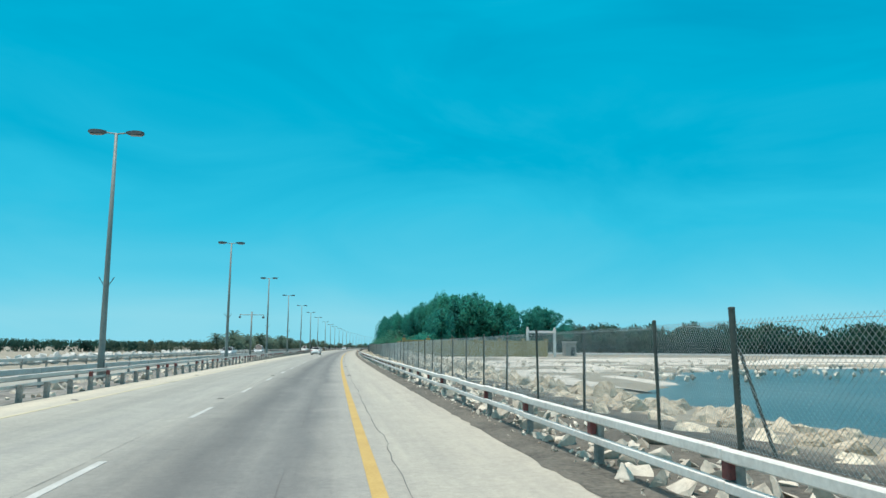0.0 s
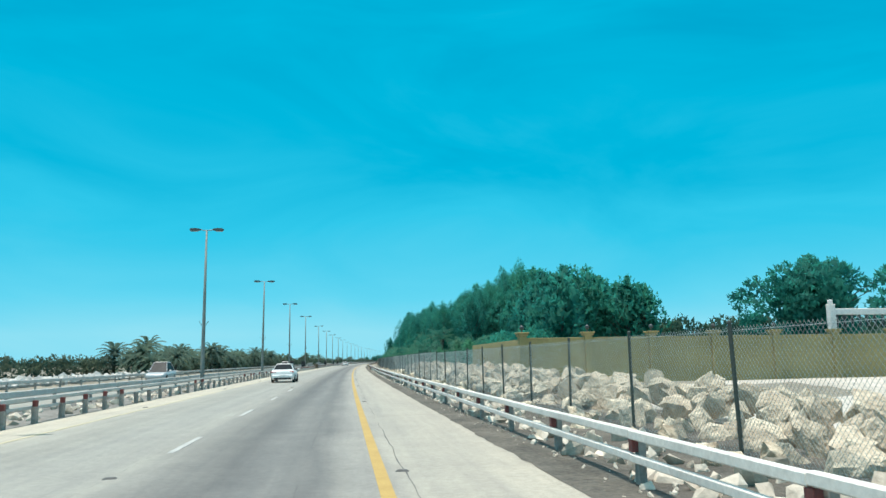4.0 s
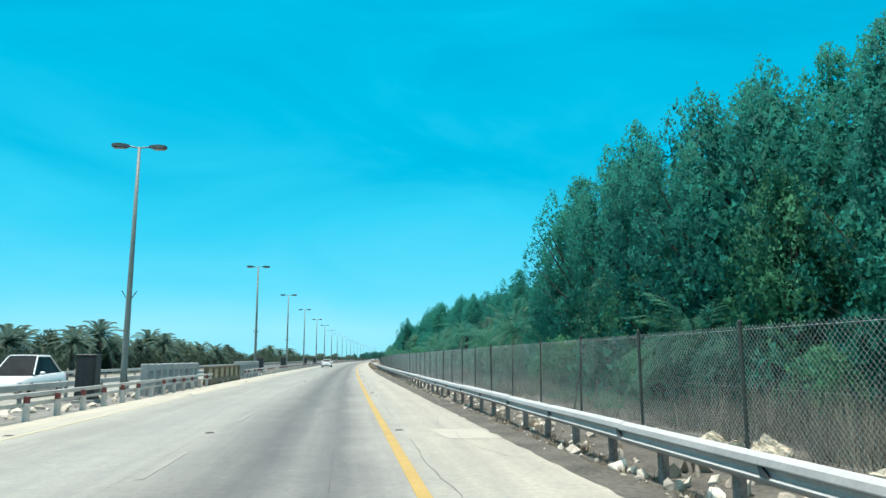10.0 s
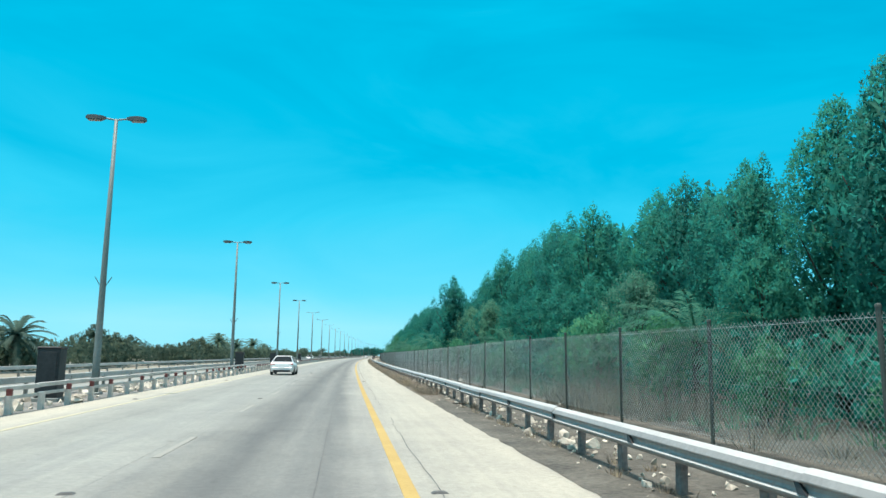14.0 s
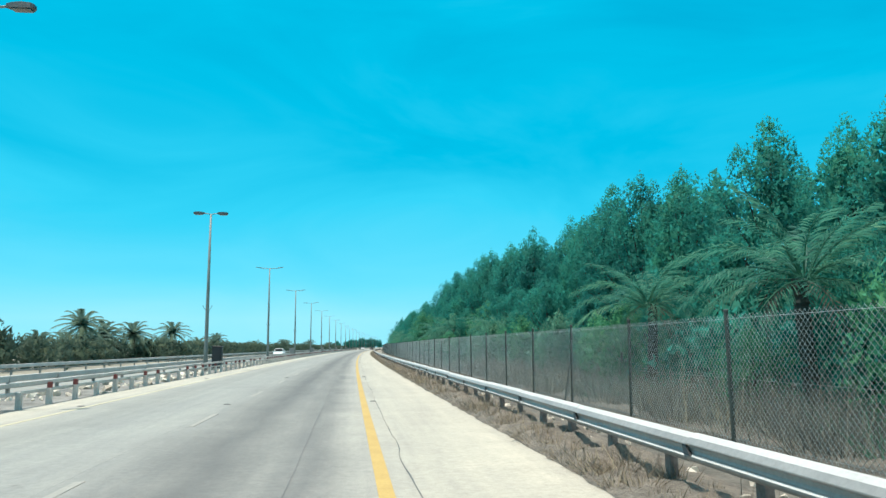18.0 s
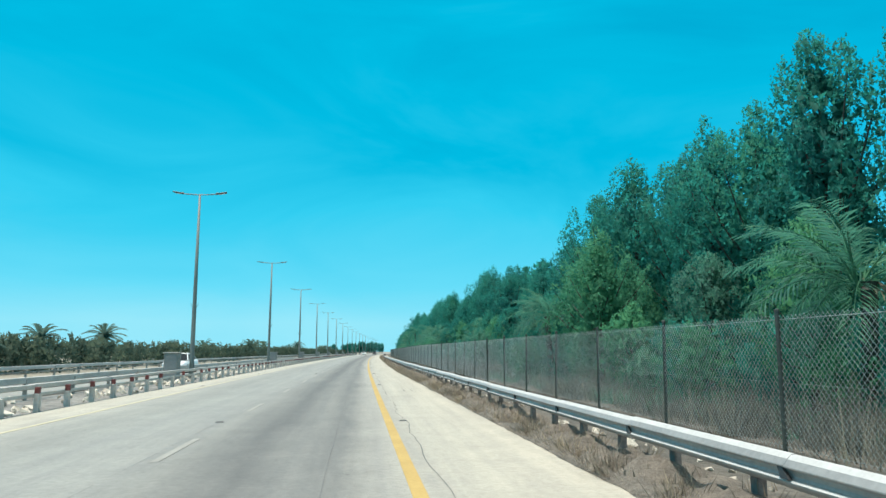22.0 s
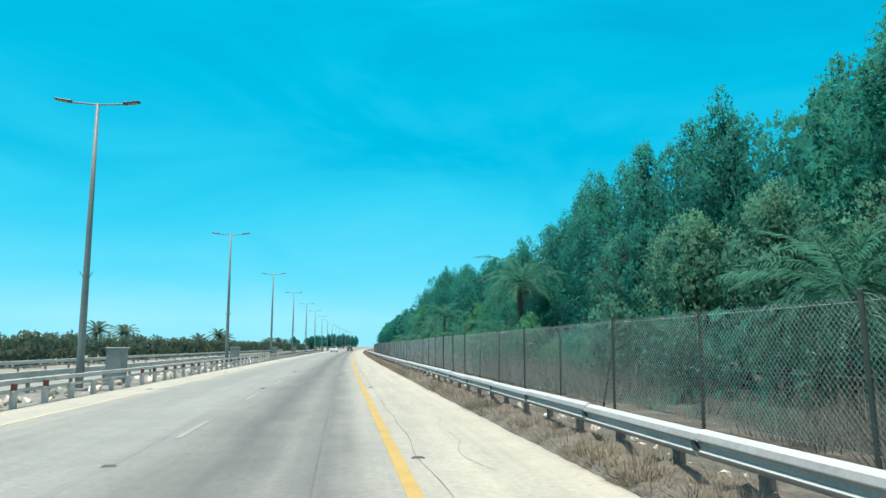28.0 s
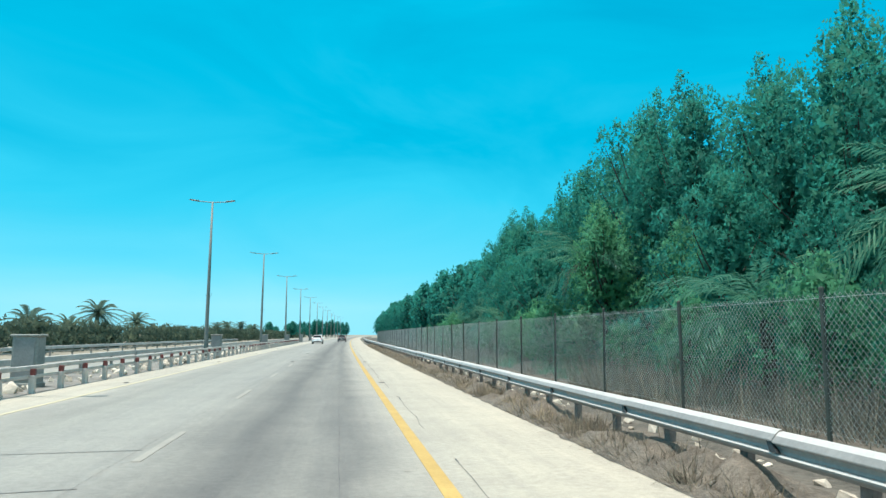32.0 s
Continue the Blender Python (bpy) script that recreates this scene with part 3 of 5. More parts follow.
for k in range(42):
    for off in (-7.95, -3.86, 0.3):
        if srng.random() < 0.85:
            st = new("road_stud", STUD)
            st.matrix_basis = put(489.2 - 17.94 * 28 + 17.94 * k + srng.uniform(-0.3, 0.3), off + srng.uniform(-0.05, 0.05), 0.001, srng.uniform(-8, 8))
            tagged(st, "worn dark reflective stud on the asphalt", "road stud", "road studs")

# ---- guard rails ----
W_OUT = [(-0.03, -0.004), (0.045, 0.022), (0.083, 0.06), (0.088, 0.082), (0.07, 0.1), (0.046, 0.11), (0.036, 0.135), (0.04, 0.17), (0.056, 0.19), (0.09, 0.2), (0.09, 0.212), (0.045, 0.27), (0.0, 0.308), (-0.035, 0.312)]
W_PROFILE = [(-x, z) for x, z in W_OUT] + [(-x + 0.006, z) for x, z in reversed(W_OUT)]


def beam_form(gap):
    """A corrugated beam; sunlight is painted in as lighter steel on its two shelves."""
    f = Form().prism(W_PROFILE, 0.002, gap - 0.002)
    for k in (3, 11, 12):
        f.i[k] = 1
    return f


def rail_parts(kind, gap, post=POST_GREY):
    """The meshes of one rail bay: a name, a mesh, y."""
    out = []
    if kind == "double":        # two box beams on flat posts, with a red patch at the head of the post
        out.append(("top_beam", Form().box((0, gap / 2, 0.615), (0.1, gap - 0.004, 0.12), 0.016).data("top_beam", RAIL_WHITE)))
        out.append(("lower_beam", Form().box((0, gap / 2, 0.32), (0.08, gap - 0.004, 0.1), 0.012).data("lower_beam", RAIL_WHITE)))
        out.append(("post", Form().box((0.11, 0, 0.26), (0.1, 0.16, 0.66), 0.008).data("post", POST_GREY)))
        out.append(("reflector", Form().box((0.02, 0, 0.47), (0.09, 0.13, 0.17), 0.008).data("reflector", RED)))
    if kind == "beam":          # corrugated beam
        out.append(("beam", beam_form(gap).data("beam", [STEEL, SUNLIT_STEEL])))
        post_mesh = Form().box((0.13, 0, 0.24), (0.1, 0.15, 0.66), 0.008).box((0.045, 0, 0.5), (0.08, 0.12, 0.2), 0.008).data("post", RUST)
        out += [("post", post_mesh, 0.22 * gap), ("post", post_mesh, 0.72 * gap)]
        fin = Form()
        fin.add([(-0.06, -0.1, 0.458), (-0.06, 0.03, 0.458), (-0.05, 0.12, 0.555), (-0.05, 0.04, 0.55), (-0.1, -0.1, 0.458), (-0.1, 0.03, 0.458), (-0.075, 0.12, 0.555), (-0.075, 0.04, 0.55)],
                [(0, 1, 2, 3), (7, 6, 5, 4), (0, 4, 5, 1), (1, 5, 6, 2), (2, 6, 7, 3), (3, 7, 4, 0)])
        out.append(("reflector", fin.data("reflector", BLACK)))
    bay, gap = gap, gap * {"median": 2, "far": 3}.get(kind, 1)
    if kind == "median":
        out.append(("top_beam", Form().box((-0.10, gap / 2, 0.66), (0.09, gap - 0.004, 0.12), 0.012).data("top_beam", RAIL_GREY)))
        out.append(("lower_beam", Form().box((-0.10, gap / 2, 0.42), (0.06, gap - 0.004, 0.09), 0.01).data("lower_beam", RAIL_GREY)))
        out.append(("post", Form().box((0.0, 0, 0.2), (0.14, 0.16, 0.52), 0.008).data("post", post)))
        out.append(("reflector", Form().box((0.0, 0, 0.55), (0.13, 0.11, 0.18), 0.008).data("reflector", RED)))
    if kind == "far":
        out.append(("top_beam", Form().box((0, gap / 2, 0.63), (0.11, gap - 0.004, 0.22), 0.02).data("top_beam", RAIL_GREY)))
        out.append(("lower_beam", Form().box((0, gap / 2, 0.36), (0.07, gap - 0.004, 0.1), 0.01).data("lower_beam", POST_GREY)))
        out.append(("post", Form().box((0, 0, 0.3), (0.1, 0.14, 0.72), 0.008).data("post", POST_GREY)))
    return out


def guard_rail(kind, s0, s1, off, gap, label, group, per=8, wobble=0.012, post=POST_GREY):
    """Lengths of guard rail, each a thing with its beams and posts."""
    meshes = rail_parts(kind, gap, post)
    rng = random.Random(int(s0 * 7 + off * 13))
    s = s0
    while s < s1 - 0.1:
        base = put(s, off)
        rail = thing("guard_rail", base, label, "guard rail", group)
        inv = base.inverted()
        for k in range(per):
            if s >= s1 - 0.1:
                break
            z = rng.uniform(-wobble, wobble)
            for name, me, *along in meshes:
                long = {"median": 2, "far": 3}.get(kind, 1)
                if "beam" in name and k % long:
                    continue
                if name == "reflector" and rng.random() < (0.0 if kind == "beam" else 0.45 if kind == "median" and s0 < 0 else 0.25):
                    continue
                m = inv @ put(s + sum(along), off + (0 if "beam" in name else rng.uniform(-0.01, 0.01)), (0.36 if name == "beam" else 0) + z)
                if name == "post":
                    m = m @ pose(0, 0, 0, rng.uniform(-1.5, 1.5), rng.uniform(-1.5, 1.5), rng.uniform(-4, 4))
                piece(name, me, rail, m)
            s += gap


guard_rail("double", -26, 202, 3.15, 3.6, "white painted double-beam guard rail on rusty posts with red patches", "guard rails along the verge")
guard_rail("beam", 206.91, 270.3, 3.2, 3.735, "galvanised corrugated guard rail on rusty posts over stony dirt", "guard rails along the verge")
guard_rail("beam", 270.41, 367.3, 3.2, 3.73, "galvanised corrugated guard rail on rusty posts over stony dirt", "guard rails along the verge")
guard_rail("beam", 367.4, 483.8, 3.2, 3.759, "galvanised corrugated guard rail on rusty posts over dry grass", "guard rails along the verge")
guard_rail("beam", 483.94, 800, 3.2, 3.724, "galvanised corrugated guard rail on rusty posts over dry grass", "guard rails along the verge")
guard_rail("median", -30, 194, -9.3, 2.0, "weathered two-beam guard rail on dark grey posts on the median", "guard rails on the median", 14)
guard_rail("median", 194, 249, -9.1, 2.0, "weathered pale two-beam guard rail with red-topped posts on the median", "guard rails on the median", 14, post=RAIL_GREY)
guard_rail("median", 265, 760, -9.3, 2.0, "weathered pale two-beam guard rail with red-topped posts on the median", "guard rails on the median", 14, post=RAIL_GREY)
guard_rail("far", -30, 760, -11.8, 4.0, "grey two-beam guard rail on the far side of the median", "guard rails on the median", 12)
guard_rail("far", -30, 760, -20.6, 4.0, "grey two-beam guard rail beyond the opposite carriageway", "guard rails beyond the far road", 12)

# ---- street lamps ----
def lamp_meshes(kind):
    out = []
    if kind == "old":
        out.append(("pole", Form().tube([(0, 0, -0.3), (0, 0, 1.2), (0, 0, 6), (0, 0, 11.05)], [0.15, 0.14, 0.105, 0.065], 12).data("pole", POLE, True), "tapered grey steel pole"))
        out.append(("bracket", Form().tube([(-0.32, 0, 4.55), (-0.1, 0, 4.2), (0.1, 0, 4.2), (0.32, 0, 4.55)], 0.018, 6).data("bracket", LAMP_DARK), ""))
        out.append(("arm", Form().tube([(-0.6, 0, 11.1), (0, 0, 11.02), (0.6, 0, 11.1)], 0.035, 8).data("arm", POLE), ""))
        for side in (-1, 1):
            f = Form()
            ring = [(0.42, 0.06, 0.05), (0.58, 0.13, 0.09), (0.85, 0.17, 0.11), (1.1, 0.15, 0.09), (1.19, 0.08, 0.05)]
            vs, fs = [], []
            for x, w, hgt in ring:
                vs += [(side * x, -w, 11.1 - hgt), (side * x, w, 11.1 - hgt), (side * x, w * 0.8, 11.1 + hgt * 0.8), (side * x, -w * 0.8, 11.1 + hgt * 0.8)]
            for k in range(len(ring) - 1):
                fs += [(k * 4 + i, k * 4 + (i + 1) % 4, k * 4 + 4 + (i + 1) % 4, k * 4 + 4 + i) for i in range(4)]
            fs += [(3, 2, 1, 0), tuple(len(vs) - 4 + i for i in range(4))]
            f.add(vs, fs)
            out.append(("lantern", f.data("lantern", LAMP_DARK), "dark box lantern"))
            out.append(("diffuser", Form().box((side * 0.85, 0, 10.985), (0.5, 0.24, 0.03), 0.008).data("diffuser", LENS), "frosted glass"))
    else:
        out.append(("pole", Form().tube([(0, 0, -0.3), (0, 0, 1.2), (0, 0, 6), (0, 0, 10.96)], [0.15, 0.14, 0.105, 0.065], 12).data("pole", POLE, True), "tapered grey steel pole"))
        out.append(("bracket", Form().tube([(-0.24, 0, 4.4), (-0.1, 0, 4.15), (0.1, 0, 4.15), (0.24, 0, 4.4)], 0.014, 6).data("bracket", LAMP_DARK), ""))
        out.append(("arm", Form().tube([(-1.05, 0, 10.98), (0, 0, 10.92), (1.05, 0, 10.98)], 0.035, 8).data("arm", POLE), ""))
        for side in (-1, 1):
            m = Euler((0, radians(-9 * side), 0)).to_matrix()
            f = Form().box((side * 1.28, 0, 11.04), (0.6, 0.3, 0.055), 0.018, m=m)
            f.box((side * 1.02, 0, 11.01), (0.16, 0.16, 0.11), 0.02, m=m)
            out.append(("lantern", f.data("lantern", LAMP_DARK), "flat dark lantern"))
            out.append(("diffuser", Form().box((side * 1.3, 0, 11.01), (0.4, 0.22, 0.012), 0.004, m=m).data("diffuser", LENS), "frosted glass"))
    out.append(("base_plate", Form().box((0, 0, 0.02), (0.5, 0.5, 0.1), 0.02).data("base_plate", CONCRETE), ""))
    out.append(("hatch", Form().box((0.13, 0, 0.75), (0.03, 0.1, 0.4), 0.008).data("hatch", LAMP_DARK), ""))
    return out


LAMPS = [-1.8, 32.7, 67.3, 101.6, 135.6, 169.3, 203.1, 236.5, 279.2, 312.7, 345.0, 380.2, 411.3, 445.7, 479.5, 512.9, 546.1, 578.9, 611.7, 645.1, 677.9, 710.9, 743.9, 777.1]
LAMPS += [777.1 + 33.2 * k for k in range(1, 9)]
OLD, NEW = lamp_meshes("old"), lamp_meshes("new")
lean_rng = random.Random(4)
for k, s in enumerate(LAMPS):
    old = k <= 12
    lamp = thing("street_lamp", put(s, -10.42) @ pose(0, 0, 0, lean_rng.uniform(-0.3, 0.3), lean_rng.uniform(-0.3, 0.3), lean_rng.uniform(-2, 2)),
                 "tall grey double-armed street lamp with dark box lanterns" if old else "tall grey double-armed street lamp with slim flat lanterns", "street lamp", "lamps along the median")
    for name, me, label in (OLD if old else NEW):
        piece(name, me, lamp, None, label)

# ---- chain-link fence ----
BAY = 4.46


def fence_mesh(width, low, high, cell=0.11, wire=0.0023):
    """Crossed wires as thin three-sided bars, woven front and back."""
    f = Form()
    tall = high - low
    n = int((width + tall) / cell) + 1
    for fam in (1, -1):
        for k in range(n):
            y = -tall + k * cell
            y0, y1 = max(0.0, y), min(width, y + tall)
            if y1 - y0 < 0.02:
                continue
            za, zb = low + (y0 - y), low + (y1 - y)
            if fam < 0:
                za, zb = high - (y0 - y), high - (y1 - y)
            d = Vector((0, y1 - y0, zb - za)).normalized()
            u = Vector((0, -d.z, d.y)) * wire * 1.3
            x = 0.002 * fam
            a, b = Vector((x, y0, za)), Vector((x, y1, zb))
            vs = [a + u, a - u, a + Vector((wire * 2 * fam, 0, 0)), b + u, b - u, b + Vector((wire * 2 * fam, 0, 0))]
            f.add(vs, [(0, 1, 4, 3), (1, 2, 5, 4), (2, 0, 3, 5)])
    for z, r in ((high - 0.07, 0.005), (1.1, 0.0016), (0.1, 0.002)):
        f.tube([(0.012, 0, z), (0.012, width, z)], r, 4)
    return f.data("chain_link", WIRE)


LINK = fence_mesh(BAY, 0.06, 2.18)
FPOST = Form().tube([(0, 0, -0.3), (0, 0, 2.24)], 0.038, 8).tube([(0, 0, 2.235), (0, 0, 2.27), (0, 0, 2.285)], [0.045, 0.042, 0.013], 8).data("post", POST_DARK)
FSTAY = Form().tube([(0.05, 0, 1.7), (0.05, 1.0, -0.2)], 0.028, 8).data("stay", POST_DARK)
FENCE_OFF = 6.05
frng = random.Random(8)
# posts stand 4.4 to 4.5 m apart, with a short bay beside each of two strainer posts
STATIONS = [10.96 - 4.46 * k for k in range(7, -1, -1)] + [13.89, 18.3, 22.6, 26.9, 31.14, 35.5, 39.8, 44.1, 48.3, 52.5, 56.9, 61.5, 66.0, 70.2, 74.11, 78.5, 82.8, 87.1, 91.2, 95.2, 99.7]
for (sa, n), sb in zip(((104.3, 16), (175.83, 22), (273.74, 22), (371.7, 26), (487.25, 17), (563.77, 17), (640.54, 34)), (175.83, 273.74, 371.7, 487.25, 563.77, 640.54, 793.54)):
    STATIONS += [sa + (sb - sa) * k / n for k in range(n)]
SWELL = [(130, -0.1), (140, 0.0), (270, 0.0), (310, 0.1), (345, -0.06), (380, -0.08), (400, -0.03), (487, 0.04), (520, 0.16), (560, 0.08), (640, 0.07), (800, 0.07)]
STRAINER = Form().tube([(0, 0, -0.3), (0, 0, 2.36)], 0.055, 8).tube([(0, 0, 2.355), (0, 0, 2.39), (0, 0, 2.4)], [0.062, 0.058, 0.02], 8).data("post", POST_DARK)
for first in range(0, len(STATIONS) - 1, 6):
    base = put(STATIONS[first], FENCE_OFF)
    fence = thing("fence", base, "dark-posted chain-link fence of galvanised diamond mesh", "fence", "fence lengths beside the verge")
    inv = base.inverted()
    for n in range(first, min(first + 6, len(STATIONS) - 1)):
        s = STATIONS[n]
        m = inv @ put(s, FENCE_OFF, float(np.interp(s, [w[0] for w in SWELL], [w[1] for w in SWELL])))
        strain = n in (7, 22)
        piece("post", STRAINER if strain else FPOST, fence, m @ pose(0, 0, 0, frng.uniform(-1.2, 1.2), frng.uniform(-1.2, 1.2)))
        piece("chain_link", LINK, fence, m @ Matrix.Diagonal((1, (STATIONS[n + 1] - s) / BAY, 1, 1)))
        if n == 7:
            piece("stay", FSTAY, fence, m @ Matrix.Diagonal((1, -1, 1, 1)))
        elif n % 7 == 0 and s > 195:
            piece("stay", FSTAY, fence, m)


# ---- trees ----
def leaf_cloud(rng, centres, sizes, count, leaf, up=0.9, core=0, heart=None):
    """Small pointed leaves on the skins of many clumps; the last core clumps are the crown's filling of large leaves.
    Returns vertices, faces and normals that follow the clumps' round forms. heart: the middle of the crown."""
    npr = np.random.RandomState(rng.randrange(1 << 30))
    cen, siz = np.array(centres, dtype=float), np.array(sizes, dtype=float)
    n = len(cen)
    weight = siz[:, 0] * siz[:, 2]
    if core:
        weight[-core:] *= 0.32 * weight[:-core].sum() / weight[-core:].sum()
    pick = npr.choice(n, size=count, p=weight / weight.sum())
    inner = pick >= n - core
    d = npr.normal(size=(count, 3))
    d /= np.linalg.norm(d, axis=1)[:, None]
    d[:, 2] = np.where(npr.uniform(size=count) < 0.25, np.abs(d[:, 2]), d[:, 2])
    rad = np.where(inner, npr.uniform(0.6, 1.0, count), npr.uniform(0.45, 1.06, count) ** 0.6)
    # clumps taper to a soft point
    slim = 1 - 0.4 * np.clip(d[:, 2], 0, 1) ** 2
    off = d * siz[pick] * rad[:, None]
    off[:, :2] *= slim[:, None]
    c = cen[pick] + off
    nrm = d / siz[pick]
    nrm /= np.linalg.norm(nrm, axis=1)[:, None]
    if heart is not None:
        far = c - np.array(heart)
        far /= np.maximum(np.linalg.norm(far, axis=1)[:, None], 1e-3)
        nrm = nrm * 0.75 + far * 0.5
    nrm = nrm + npr.normal(size=(count, 3)) * 0.2
    nrm /= np.linalg.norm(nrm, axis=1)[:, None]
    axis = npr.normal(size=(count, 3)) * 0.8 + d * 0.5 + np.array([0, 0, up])
    axis /= np.linalg.norm(axis, axis=1)[:, None]
    side = np.cross(axis, nrm + npr.normal(size=(count, 3)) * 0.7)
    side /= np.linalg.norm(side, axis=1)[:, None]
    ln = leaf * npr.uniform(0.6, 1.35, count) * np.where(inner, 2.1, np.where(rad < 0.75, 1.35, 0.9))
    w = (ln * npr.uniform(0.42, 0.68, count))[:, None]
    ln = ln[:, None]
    a, b, tip = c - axis * ln * 0.6 - side * w, c - axis * ln * 0.6 + side * w, c + axis * ln
    face = np.cross(b - a, tip - a)
    turned = (face * nrm).sum(1) < 0
    a[turned], b[turned] = b[turned].copy(), a[turned].copy()
    v = np.stack([a, b, tip], axis=1).reshape(-1, 3)
    f = np.arange(count * 3).reshape(-1, 3)
    return v.tolist(), f.tolist(), np.repeat(nrm, 3, axis=0)


def tree_data(seed, tall, wide, leaves, leaf, mat, trunk_share=0.22, upright=1.6, plumes=58):
    """A trunk with limbs and a dense crown of upright leafy plumes round a darker filling."""
    rng = random.Random(seed)
    wood = Form()
    base = tall * trunk_share
    bend = (rng.uniform(-0.3, 0.3), rng.uniform(-0.3, 0.3))
    r0 = 0.02 * tall + 0.03
    spine = [(bend[0] * k / 4, bend[1] * k / 4, -0.25 + (tall * 0.8 + 0.25) * k / 4) for k in range(5)]
    wood.tube(spine, [r0, r0 * 0.75, r0 * 0.5, r0 * 0.3, r0 * 0.12], 7)
    lobes = [(rng.uniform(0, 6.28), rng.uniform(0.1, 0.22)) for k in range(3)]

    def girth(t, a):
        r = float(np.interp(t, [0, 0.15, 0.4, 0.7, 0.88, 1.0], [0.62, 0.85, 1.0, 0.82, 0.5, 0.12]))
        return wide * 0.5 * r * (1 + sum(g * math.cos((i + 1) * (a - p)) for i, (p, g) in enumerate(lobes)))

    centres, sizes = [], []
    for k in range(plumes):
        a = 2.4 * k + rng.uniform(-0.4, 0.4)
        t = ((k + rng.random()) / plumes) ** 0.85
        s = wide * rng.uniform(0.07, 0.108)
        sz = s * rng.uniform(0.9, 1.15) * upright * (1.0 if t > 0.5 else 0.8)
        reach = max(0.0, girth(t, a) - s * 0.6) * rng.uniform(0.72, 1.04)
        z = base + sz * 0.4 + (tall - base - sz * 1.25) * t * rng.uniform(0.94, 1.05)
        c = (math.cos(a) * reach + bend[0] * t, math.sin(a) * reach + bend[1] * t, z)
        centres.append(c)
        sizes.append((s, s, sz))
        if k % 4 == 0:
            root = (bend[0] * t * 0.6, bend[1] * t * 0.6, base + (z - base) * 0.45)
            mid = ((root[0] + c[0]) / 2, (root[1] + c[1]) / 2, (root[2] + c[2]) / 2 - 0.2)
            wood.tube([root, mid, c], [r0 * 0.3, r0 * 0.18, r0 * 0.05], 5, cap=False)
    for k in range(5):
        t = (k + 0.5) / 5.4
        r = girth(t, 0.0) * 0.6
        centres.append((bend[0] * t, bend[1] * t, base + (tall - base) * (0.08 + 0.8 * t)))
        sizes.append((r, r, (tall - base) * 0.14))
    v, f, nrm = leaf_cloud(rng, centres, sizes, leaves, leaf, core=5, heart=(0, 0, base + (tall - base) * 0.35))
    return wood.data("trunk", BARK, True), mesh_data("crown", v, f, mat, normals=nrm)


def bare_tree_data(seed, tall):
    """A leafless tree: a forking stem with many fine upright twigs."""
    rng = random.Random(seed)
    stem, twigs = Form(), Form()

    def grow(p, d, ln, r, level):
        q = p + d * ln
        mid = p + d * ln * 0.5 + Vector((rng.uniform(-1, 1), rng.uniform(-1, 1), 0)) * ln * 0.06
        (stem if level < 2 else twigs).tube([p, mid, q], [r, r * 0.8, r * 0.55], 6 if level < 2 else 3, cap=False)
        if level < 5:
            for k in range(3 if level < 4 else 2):
                turned = (d + Vector((rng.gauss(0, 0.42), rng.gauss(0, 0.42), rng.uniform(0.0, 0.45)))).normalized()
                grow(p.lerp(q, rng.uniform(0.5, 1.0)), turned, ln * rng.uniform(0.58, 0.8), r * 0.52, level + 1)

    grow(Vector((0, 0, -0.2)), Vector((0.05, 0.02, 1)).normalized(), tall * 0.34, 0.014 * tall, 0)
    return stem.data("trunk", BARE_WOOD, True), twigs.data("twigs", BARE_WOOD)


def frond_data(seed, length, mat, pairs=24, droop=1.0):
    """One feathered palm leaf: an arched rib with drooping leaflets, from the origin towards +y."""
    rng = random.Random(seed)
    f = Form()
    pts = []
    for k in range(9):
        t = k / 8
        pts.append(Vector((0.06 * math.sin(seed + 3 * t) * length * 0.3, length * (t - 0.12 * t * t * droop), length * (0.42 * t - 0.62 * droop * t * t))))
    f.tube(pts, [0.03 * (1 - 0.85 * k / 8) for k in range(9)], 4, cap=False)
    for k in range(pairs):
        t = 0.1 + 0.9 * k / pairs
        i = min(7, int(t * 8))
        p = pts[i].lerp(pts[i + 1], t * 8 - i)
        d = (pts[i + 1] - pts[i]).normalized()
        ln = length * 0.2 * (math.sin(math.pi * min(0.97, 0.15 + 0.8 * t)) ** 0.6) * rng.uniform(0.85, 1.15)
        for side in (-1, 1):
            out = (Vector((side, 0, 0)) * 0.8 + d * 0.75 + Vector((0, 0, rng.uniform(-0.35, 0.1)))).normalized()
            tip = p + out * ln - Vector((0, 0, 0.22 * ln))
            mid = p + out * ln * 0.5
            w = d * 0.035
            f.add([p, mid + w, tip, mid - w], [(0, 1, 2, 3)])
    return f.data("frond", mat)


FRONDS = [frond_data(k, 3.3 + 0.25 * k, FROND, 26, 0.75 + 0.14 * k) for k in range(5)]
DEAD_FRONDS = [frond_data(20 + k, 2.8, DRY_FROND, 18, 1.4) for k in range(2)]


def palm_trunk(tall, seed):
    rng = random.Random(seed)
    pts, rad = [(0, 0, -0.2)], [0.3]
    n = max(4, int(tall / 0.22))
    lean = (rng.uniform(-0.05, 0.05), rng.uniform(-0.05, 0.05))
    for k in range(n):
        z = tall * (k + 1) / n
        pts += [(lean[0] * z, lean[1] * z, z - 0.1), (lean[0] * z, lean[1] * z, z)]
        r = 0.21 - 0.04 * k / n
        rad += [r, r + 0.05]
    return Form().tube(pts, rad, 9).data("trunk", BARK)


